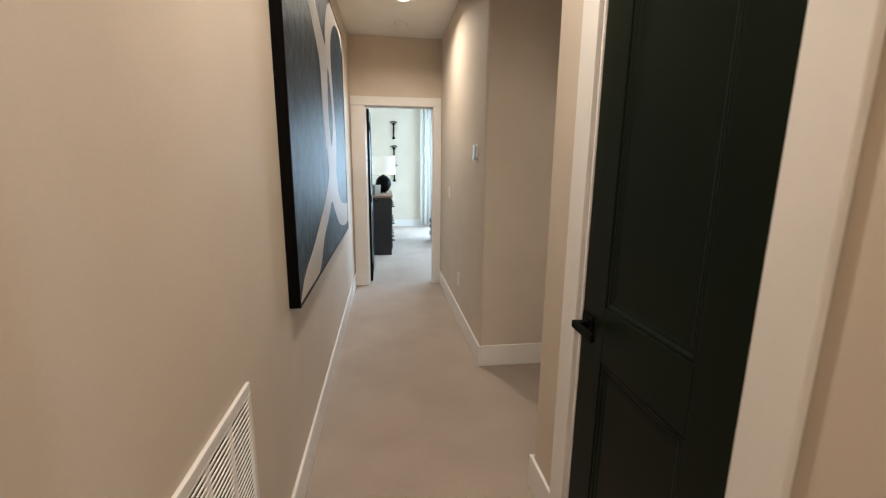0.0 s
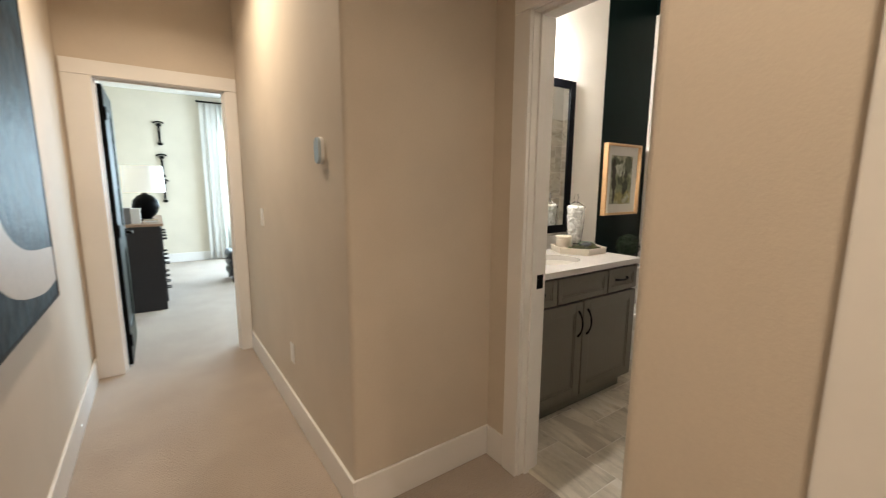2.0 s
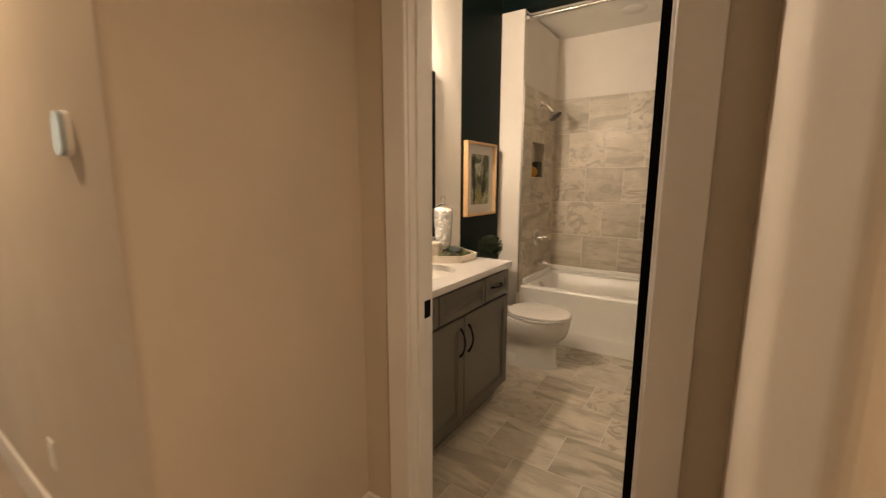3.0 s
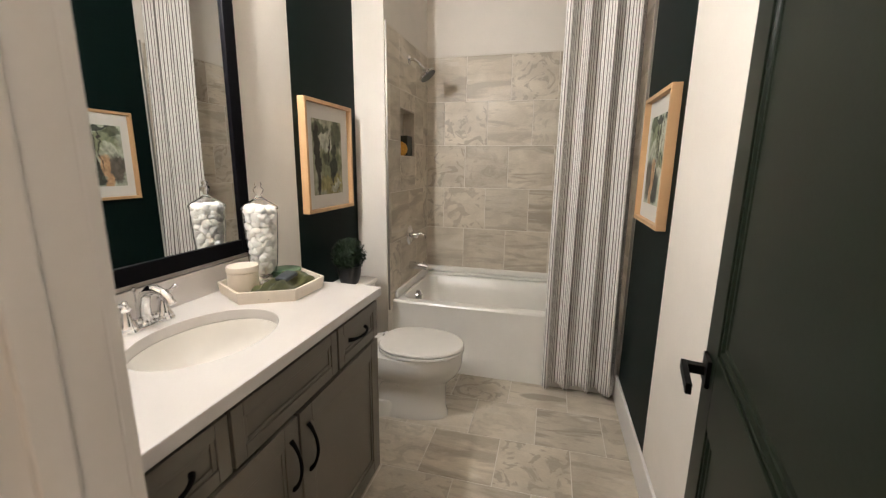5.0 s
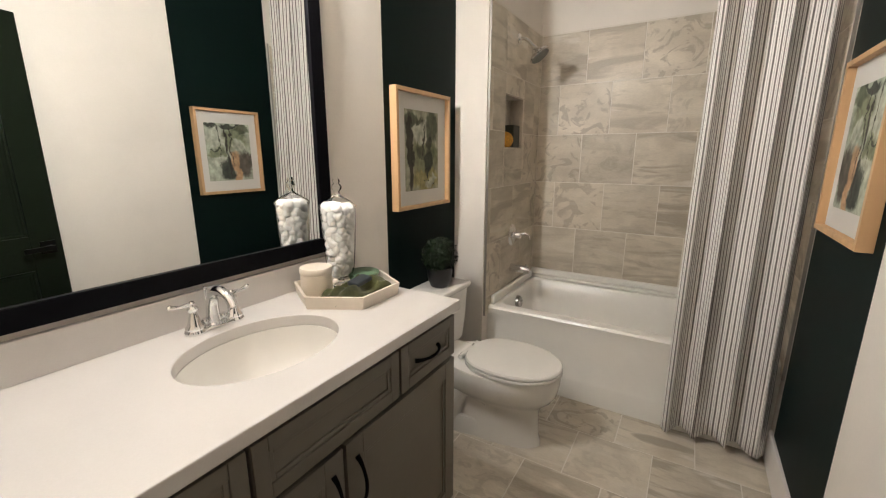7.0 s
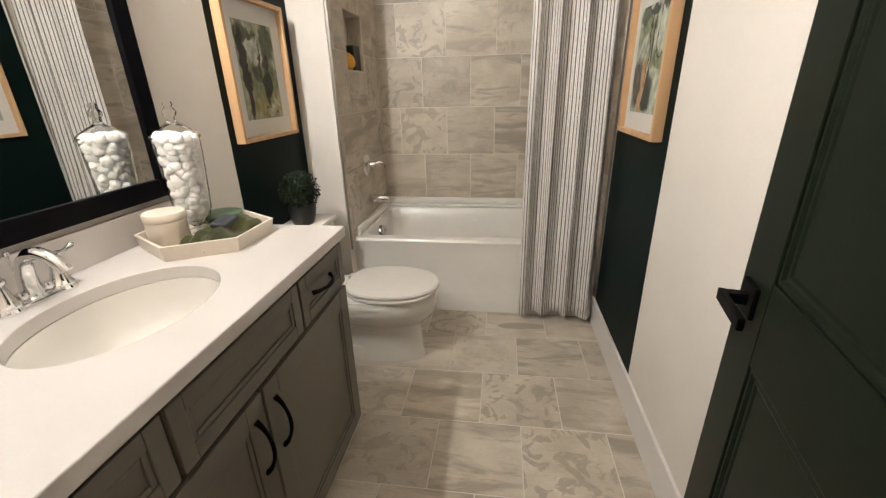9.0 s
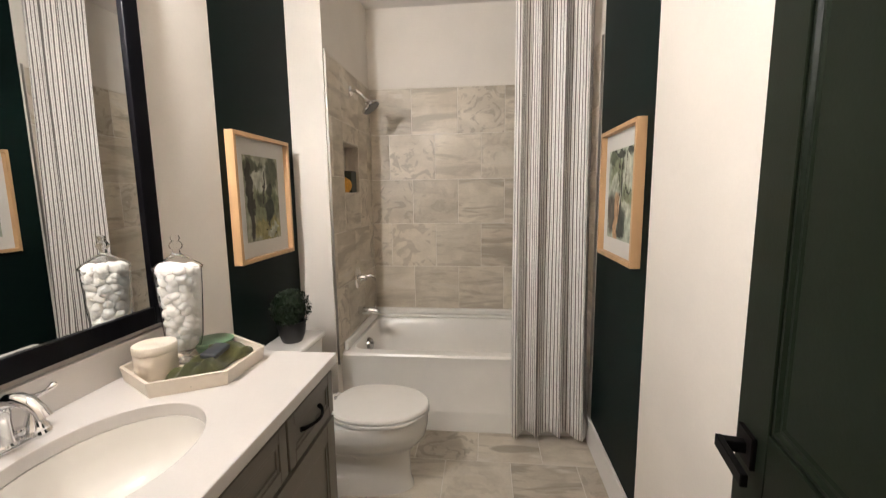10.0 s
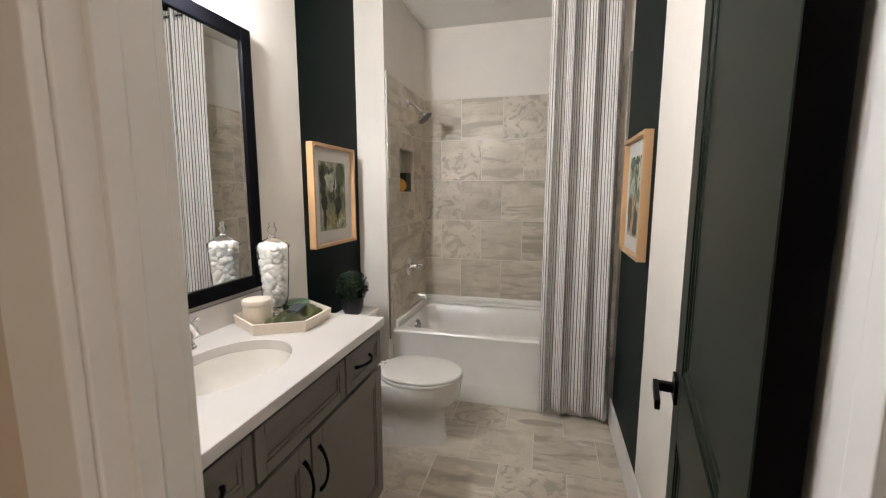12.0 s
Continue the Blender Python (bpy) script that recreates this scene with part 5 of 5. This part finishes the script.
# niche contents
whole("storage_tin", boxes((4.04, 4.148, TY1 + 0.008, TY1 + 0.075, NZ0 + 0.0085, NZ0 + 0.15), bevel=0.004), material("dark green tin", (0.03, 0.035, 0.02), 0.5, grain=0.1, scale=60), "dark green tin standing in the soap niche", "tin")
bm = bmesh.new()
bmesh.ops.create_icosphere(bm, subdivisions=3, radius=0.04)
for v in bm.verts:
    v.co = Vector((v.co.x * 2.1, v.co.y * 1.0, v.co.z * 1.30)) * (1 + 0.06 * noise.noise(v.co * 60))
    v.co.z = max(v.co.z, -0.044)
sg = whole("sponge", bm, material("yellow sea sponge", (0.66, 0.33, 0.045), 0.95, grain=0.3, scale=70, bump=0.8, bump_scale=90), "yellow sea sponge in the soap niche", "sponge", smooth=True)
sg.location = (3.966, TY1 + 0.030, NZ0 + 0.0525)

# curtain rod and striped curtain
RX, RZ = 3.648, 2.700
rod = thing("shower_rod", "polished chrome shower curtain rod", "curtain rod", (RX, 2.16, RZ))
part("tube", tube([(RX, BY0 + 0.002, RZ), (RX, TY1 - 0.002, RZ)], 0.0125, 16), CHROME, rod, smooth=True)
for y, w in ((BY0 + 0.002, 1), (TY1 - 0.002, -1)):
    part("flange", tube([(RX, y, RZ), (RX, y + 0.012 * w, RZ), (RX, y + 0.03 * w, RZ)], [0.03, 0.028, 0.016], 20), CHROME, rod, smooth=True)

STRIPE = bpy.data.materials.new("grey ticking stripe cotton")
STRIPE.use_nodes = True
sn, sl = STRIPE.node_tree.nodes, STRIPE.node_tree.links
sb = sn["Principled BSDF"]
sb.inputs["Roughness"].default_value, sb.inputs["Sheen Weight"].default_value = 0.9, 0.2
uvn = sn.new("ShaderNodeUVMap")
uvn.uv_map = "UVMap"
sep = sn.new("ShaderNodeSeparateXYZ")
sl.new(uvn.outputs[0], sep.inputs[0])
wob_t = sn.new("ShaderNodeTexNoise")
wob_t.inputs["Scale"].default_value = 5
sl.new(uvn.outputs[0], wob_t.inputs["Vector"])


off = sn.new("ShaderNodeMath")
off.operation = "MULTIPLY_ADD"
off.inputs[1].default_value = 0.004
sl.new(wob_t.outputs["Fac"], off.inputs[0])
sl.new(sep.outputs[0], off.inputs[2])


def stripe_mask(period, offset, half):
    a = sn.new("ShaderNodeMath")
    a.operation = "MULTIPLY_ADD"
    a.inputs[1].default_value, a.inputs[2].default_value = 1 / period, offset
    sl.new(off.outputs[0], a.inputs[0])
    f = sn.new("ShaderNodeMath")
    f.operation = "PINGPONG"
    f.inputs[1].default_value = 0.5
    sl.new(a.outputs[0], f.inputs[0])
    g_ = sn.new("ShaderNodeMapRange")
    g_.inputs["From Min"].default_value, g_.inputs["From Max"].default_value = half, half + 0.035
    g_.inputs["To Min"].default_value, g_.inputs["To Max"].default_value = 1, 0
    sl.new(f.outputs[0], g_.inputs["Value"])
    return g_.outputs[0]


m1, m2 = stripe_mask(0.0205, 0.0, 0.150), stripe_mask(0.0205, 0.5, 0.012)
mxm = sn.new("ShaderNodeMath")
mxm.operation = "MAXIMUM"
sl.new(m1, mxm.inputs[0])
sl.new(m2, mxm.inputs[1])
smx = sn.new("ShaderNodeMix")
smx.data_type = "RGBA"
smx.inputs["A"].default_value, smx.inputs["B"].default_value = (0.82, 0.79, 0.75, 1), (0.16, 0.141, 0.132, 1)
sl.new(mxm.outputs[0], smx.inputs["Factor"])
sl.new(smx.outputs["Result"], sb.inputs["Base Color"])
wv = sn.new("ShaderNodeTexNoise")
wv.inputs["Scale"].default_value = 900
sl.new(uvn.outputs[0], wv.inputs["Vector"])
sbm = sn.new("ShaderNodeBump")
sbm.inputs["Strength"].default_value, sbm.inputs["Distance"].default_value = 0.25, 0.001
sl.new(wv.outputs["Fac"], sbm.inputs["Height"])
sl.new(sbm.outputs[0], sb.inputs["Normal"])



def drawn_curtain(y_wall, y_free, z0, z1, ridges, deep, lean, rows=44, n=240):
    """Cloth gathered into a few tall folds; ridges are the shares of the width at which they stand out."""
    bm = bmesh.new()
    uv = bm.loops.layers.uv.new("UVMap")
    stops = [ridges[0] - (ridges[1] - ridges[0])] + list(ridges) + [ridges[-1] + (ridges[-1] - ridges[-2])]
    grid, run = [], []
    for r in range(rows + 1):
        v = r / rows
        line = []
        for i in range(n + 1):
            s = i / n
            k = max(q for q in range(len(stops) - 1) if stops[q] <= s)
            # folds wander and slacken on the way down
            drift = 0.10 * math.sin(2.1 * v + 1.9 * k) * v + 0.05 * math.sin(6.0 * v + 2.7 * k)
            f = (s - stops[k]) / (stops[k + 1] - stops[k])
            th = 2 * math.pi * (f + drift * math.sin(math.pi * f))
            peak = (0.5 + 0.5 * math.cos(th)) ** (1.5 - 0.5 * v)
            side = 0.22 * math.sin(th) * (0.4 + 0.6 * v)
            small = 0.05 * math.sin(3 * th + 2.0 * k + 4 * v) + 0.06 * noise.noise(Vector((s * 9, v * 5, 2.5)))
            a = deep * (0.85 + 0.30 * math.sin(1.3 * k + 2.4 * v)) * (0.9 + 0.25 * v)
            left = y_free + 0.012 * math.sin(2.6 * v) * v
            right = y_wall - 0.020 * v
            y = left + (right - left) * s + 0.30 * deep * math.sin(th) * math.sin(math.pi * s)
            hem = 0.010 * peak * (v > 0.99)
            line.append(Vector((RX + a * (1.0 - 2.0 * peak + side + small) - lean * v, y, z1 + (z0 - z1) * v - hem)))
        if r == rows // 2:
            run = [0.0]
            for p, q in zip(line, line[1:]):
                run.append(run[-1] + (q - p).length)
        grid.append([bm.verts.new(p) for p in line])
    for r in range(rows):
        for i in range(n):
            f = bm.faces.new((grid[r][i], grid[r][i + 1], grid[r + 1][i + 1], grid[r + 1][i]))
            for lp, (rr, ii) in zip(f.loops, ((r, i), (r, i + 1), (r + 1, i + 1), (r + 1, i))):
                lp[uv].uv = (run[ii], (z1 - z0) * rr / rows)
    return bm


cur = thing("shower_curtain", "white and grey ticking-striped shower curtain drawn aside", "shower curtain", (3.64, 1.65, 0.05))
thicken(part("cloth", drawn_curtain(BY0 + 0.050, 1.866, 0.052, 2.752, (0.07, 0.33, 0.645, 0.93), 0.036, 0.040), STRIPE, cur, smooth=True), 0.0015)
for k in range(8):
    y = BY0 + 0.062 + k * 0.050
    ring = tube([(RX + 0.022 * math.cos(a), y, RZ + 0.022 * math.sin(a)) for a in (2 * math.pi * q / 16 for q in range(17))], 0.0035, 8)
    part("grommet", ring, CHROME, cur, "chrome ring", True)
cv = thing("ceiling_vent", "round flush white vent in the tub ceiling", "vent", (4.09, 2.17, TC))
part("cover", lathe([(0.085, 0.0), (0.085, -0.006), (0.07, -0.012), (0.0, -0.013)], 36, (4.09, 2.17, TC)), CEIL, cv, smooth=True)
part("rim", lathe([(0.086, 0.0), (0.098, -0.002), (0.098, -0.005), (0.086, -0.006)], 36, (4.09, 2.17, TC)), CEIL, cv, smooth=True)

# ---- tiles ----
TILE = bpy.data.materials.new("taupe veined stone tile")
TILE.use_nodes = True
n, l = TILE.node_tree.nodes, TILE.node_tree.links
b = n["Principled BSDF"]
info = n.new("ShaderNodeObjectInfo")
co = n.new("ShaderNodeTexCoord")
shift = n.new("ShaderNodeVectorMath")
shift.operation = "MULTIPLY_ADD"
comb = n.new("ShaderNodeCombineXYZ")
for k in range(3):
    l.new(info.outputs["Random"], comb.inputs[k])
l.new(comb.outputs[0], shift.inputs[0])
shift.inputs[1].default_value = (37.0, 91.0, 53.0)
l.new(co.outputs["Object"], shift.inputs[2])
mp = n.new("ShaderNodeMapping")
mp.inputs["Scale"].default_value = (1.0, 4.6, 1.0)
l.new(shift.outputs[0], mp.inputs["Vector"])


def tile_noise(scale, detail, dist, src):
    t = n.new("ShaderNodeTexNoise")
    t.inputs["Scale"].default_value, t.inputs["Detail"].default_value, t.inputs["Distortion"].default_value = scale, detail, dist
    l.new(src, t.inputs["Vector"])
    return t.outputs["Fac"]


def ramp_of(src, lo, hi, a=0.0, c=1.0):
    r = n.new("ShaderNodeMapRange")
    r.inputs["From Min"].default_value, r.inputs["From Max"].default_value = lo, hi
    r.inputs["To Min"].default_value, r.inputs["To Max"].default_value = a, c
    l.new(src, r.inputs["Value"])
    return r.outputs[0]


def blend(fac, a, bcol):
    mx_ = n.new("ShaderNodeMix")
    mx_.data_type = "RGBA"
    l.new(fac, mx_.inputs["Factor"])
    if isinstance(a, tuple):
        mx_.inputs["A"].default_value = a
    else:
        l.new(a, mx_.inputs["A"])
    mx_.inputs["B"].default_value = bcol
    return mx_.outputs["Result"]


veins = tile_noise(2.0, 4, 0.8, mp.outputs[0])
curls = tile_noise(7.0, 3, 2.6, shift.outputs[0])
clouds = tile_noise(4.0, 6, 0.6, shift.outputs[0])
fine = tile_noise(60, 5, 0.2, mp.outputs[0])
wn2 = n.new("ShaderNodeTexWhiteNoise")
wn2.noise_dimensions = "1D"
l.new(info.outputs["Random"], wn2.inputs["W"])


def times(a, c):
    q = n.new("ShaderNodeMath")
    q.operation = "MULTIPLY"
    l.new(a, q.inputs[0])
    l.new(c, q.inputs[1])
    return q.outputs[0]


streaky = ramp_of(wn2.outputs["Value"], 0.25, 0.75, 0.25, 1.0)
curly = ramp_of(wn2.outputs["Value"], 0.45, 0.15, 0.0, 0.75)
lines = tile_noise(7.0, 3, 0.4, mp.outputs[0])
c1 = blend(ramp_of(clouds, 0.35, 0.68), (0.67, 0.60, 0.495, 1), (0.50, 0.44, 0.352, 1))
c2 = blend(times(ramp_of(veins, 0.51, 0.61), streaky), c1, (0.40, 0.345, 0.272, 1))
c2 = blend(times(ramp_of(lines, 0.56, 0.68, 0.0, 0.5), streaky), c2, (0.36, 0.308, 0.24, 1))
c2 = blend(times(ramp_of(curls, 0.53, 0.60), curly), c2, (0.36, 0.31, 0.245, 1))
c3 = blend(times(ramp_of(veins, 0.42, 0.33), streaky), c2, (0.68, 0.625, 0.545, 1))
hs = n.new("ShaderNodeHueSaturation")
l.new(ramp_of(fine, 0.3, 0.7, 0.93, 1.07), hs.inputs["Value"])
l.new(c3, hs.inputs["Color"])
hs2 = n.new("ShaderNodeHueSaturation")
l.new(ramp_of(info.outputs["Random"], 0, 1, 0.89, 1.08), hs2.inputs["Value"])
l.new(hs.outputs[0], hs2.inputs["Color"])
l.new(hs2.outputs[0], b.inputs["Base Color"])
l.new(ramp_of(clouds, 0.3, 0.7, 0.38, 0.50), b.inputs["Roughness"])
bp = n.new("ShaderNodeBump")
bp.inputs["Strength"].default_value, bp.inputs["Distance"].default_value = 0.12, 0.001
l.new(fine, bp.inputs["Height"])
l.new(bp.outputs[0], b.inputs["Normal"])

TW, TH, GAP, TT = 0.344, 0.332, 0.0042, 0.010
tile_meshes = {}


def tile_mesh(w, h):
    key = (round(w, 3), round(h, 3))
    if key not in tile_meshes:
        w, h = key
        e = 0.0016
        vs = [(x * w / 2, y * h / 2, 0) for x, y in ((-1, -1), (1, -1), (1, 1), (-1, 1))]
        vs += [(x * w / 2, y * h / 2, TT - e) for x, y in ((-1, -1), (1, -1), (1, 1), (-1, 1))]
        vs += [(x * (w / 2 - e), y * (h / 2 - e), TT) for x, y in ((-1, -1), (1, -1), (1, 1), (-1, 1))]
        fs = [(3, 2, 1, 0), (8, 9, 10, 11)]
        for k in range(4):
            j = (k + 1) % 4
            fs += [(k, j, j + 4, k + 4), (k + 4, j + 4, j + 8, k + 8)]
        me = bpy.data.meshes.new("tile")
        me.from_pydata(vs, [], fs)
        me.materials.append(TILE)
        tile_meshes[key] = me
    return tile_meshes[key]


def cut(rect, hole):
    """What is left of a rectangle (u0, u1, v0, v1) outside a hole."""
    if not hole or rect[0] >= hole[1] or rect[1] <= hole[0] or rect[2] >= hole[3] or rect[3] <= hole[2]:
        return [rect]
    u0, u1, v0, v1 = rect
    out = []
    if u0 < hole[0]:
        out.append((u0, hole[0], v0, v1))
    if u1 > hole[1]:
        out.append((hole[1], u1, v0, v1))
    a, c = max(u0, hole[0]), min(u1, hole[1])
    if v0 < hole[2]:
        out.append((a, c, v0, hole[2]))
    if v1 > hole[3]:
        out.append((a, c, hole[3], v1))
    return out


def lay(parent, u_from, u_to, v_from, v_to, u_joint, v_joint, place, hole=None):
    """Square tiles in half-offset rows; place(u, v) gives the pose of a tile's centre."""
    k0 = math.floor((v_from - v_joint) / TH)
    for r in range(k0, k0 + int((v_to - v_from) / TH) + 3):
        v0, v1 = max(v_from, v_joint + r * TH), min(v_to, v_joint + (r + 1) * TH)
        if v1 - v0 < 0.012:
            continue
        off = u_joint + (TW / 2 if r % 2 else 0)
        q0 = math.floor((u_from - off) / TW)
        for q in range(q0, q0 + int((u_to - u_from) / TW) + 3):
            u0, u1 = max(u_from, off + q * TW), min(u_to, off + (q + 1) * TW)
            if u1 - u0 < 0.012:
                continue
            for a0, a1, c0, c1_ in cut((u0, u1, v0, v1), hole):
                w, h = a1 - a0 - GAP, c1_ - c0 - GAP
                if w < 0.006 or h < 0.006:
                    continue
                o = new("tile", tile_mesh(w, h))
                o.parent = parent
                o.matrix_basis = place((a0 + a1) / 2, (c0 + c1_) / 2)


def to_pose(origin, ux, vx):
    nrm = Vector(ux).cross(Vector(vx))
    m = Matrix((ux, vx, nrm)).transposed().to_4x4()
    m.translation = origin
    return m


TTOP = 2.204
setting("grout_back", boxes((TX1 - 0.0100, TX1 - 0.0004, BY0 + 0.001, TY1 - 0.001, 0.50, TTOP)), GROUT, "pale grout behind the tub tiles", "tiled wall")
gl = setting("grout_left", boxes((3.632, NX0, TY1 - 0.0100, TY1 - 0.0004, 0.42, TTOP), (NX1, TX1 - 0.009, TY1 - 0.0100, TY1 - 0.0004, 0.42, TTOP), (NX0, NX1, TY1 - 0.0100, TY1 - 0.0004, 0.42, NZ0), (NX0, NX1, TY1 - 0.0100, TY1 - 0.0004, NZ1, TTOP),
             (NX0, NX1, TY1 + 0.081, TY1 + 0.0895, NZ0, NZ1)), GROUT, "pale grout behind the faucet wall tiles", "tiled wall")
gr = setting("grout_right", boxes((3.632, TX1 - 0.009, BY0 + 0.0004 - 0.002, BY0 + 0.0098, 0.42, TTOP)), GROUT, "pale grout behind the end wall tiles", "tiled wall")
gb = bpy.data.objects["grout_back"]
lay(gb, BY0 + 0.010, TY1 - 0.010, 0.515, TTOP, 2.398 - 3 * TW, 1.2 - 3 * TH + TH * 0, lambda u, v: to_pose((TX1 - 0.0014, u, v), (0, -1, 0), (0, 0, 1)))
lay(gl, 3.634, TX1 - 0.0115, 0.44, TTOP, 4.36, 1.2 - 3 * TH, lambda u, v: to_pose((u, TY1 - 0.0012 - 0.0002, v), (1, 0, 0), (0, 0, 1)), (NX0, NX1, NZ0, NZ1))
lay(gl, NX0 + 0.001, NX1 - 0.001, NZ0 + 0.001, NZ1 - 0.001, NX0 + 0.10, NZ0 - 0.02, lambda u, v: to_pose((u, TY1 + 0.0885, v), (1, 0, 0), (0, 0, 1)))
lay(gr, 3.634, TX1 - 0.0115, 0.44, TTOP, 4.36, 1.2 - 3 * TH, lambda u, v: to_pose((u, BY0 + 0.0010, v), (-1, 0, 0), (0, 0, 1)))
for nm_, r in (("niche_lining", (NX0, NX1, TY1 - 0.008, TY1 + 0.081, NZ0, NZ0 + 0.008)), ("niche_lining", (NX0, NX1, TY1 - 0.008, TY1 + 0.081, NZ1 - 0.008, NZ1)),
               ("niche_lining", (NX0, NX0 + 0.008, TY1 - 0.008, TY1 + 0.081, NZ0 + 0.008, NZ1 - 0.008)), ("niche_lining", (NX1 - 0.008, NX1, TY1 - 0.008, TY1 + 0.081, NZ0 + 0.008, NZ1 - 0.008))):
    part(nm_, boxes(r), TILE, gl)
STEEL = material("brushed steel edge strip", (0.40, 0.38, 0.35), 0.42, 1.0)
for y0, y1 in ((TY1 - 0.0125, TY1 - 0.0002), (BY0 + 0.0002, BY0 + 0.0125)):
    setting("edge_trim", boxes((3.626, 3.6325, y0, y1, 0.42, TTOP + 0.004), bevel=0.001), STEEL, "brushed steel tile edge strip", "tile trim")
fl_ = bpy.data.objects["floor_bath"]
lay(fl_, BY0 + 0.003, BY1 - 0.003, 1.432, 3.74, 2.061 - 2 * TW, 3.412 - 6 * TH, lambda u, v: to_pose((v, u, -0.0132), (0, 1, 0), (-1, 0, 0)))
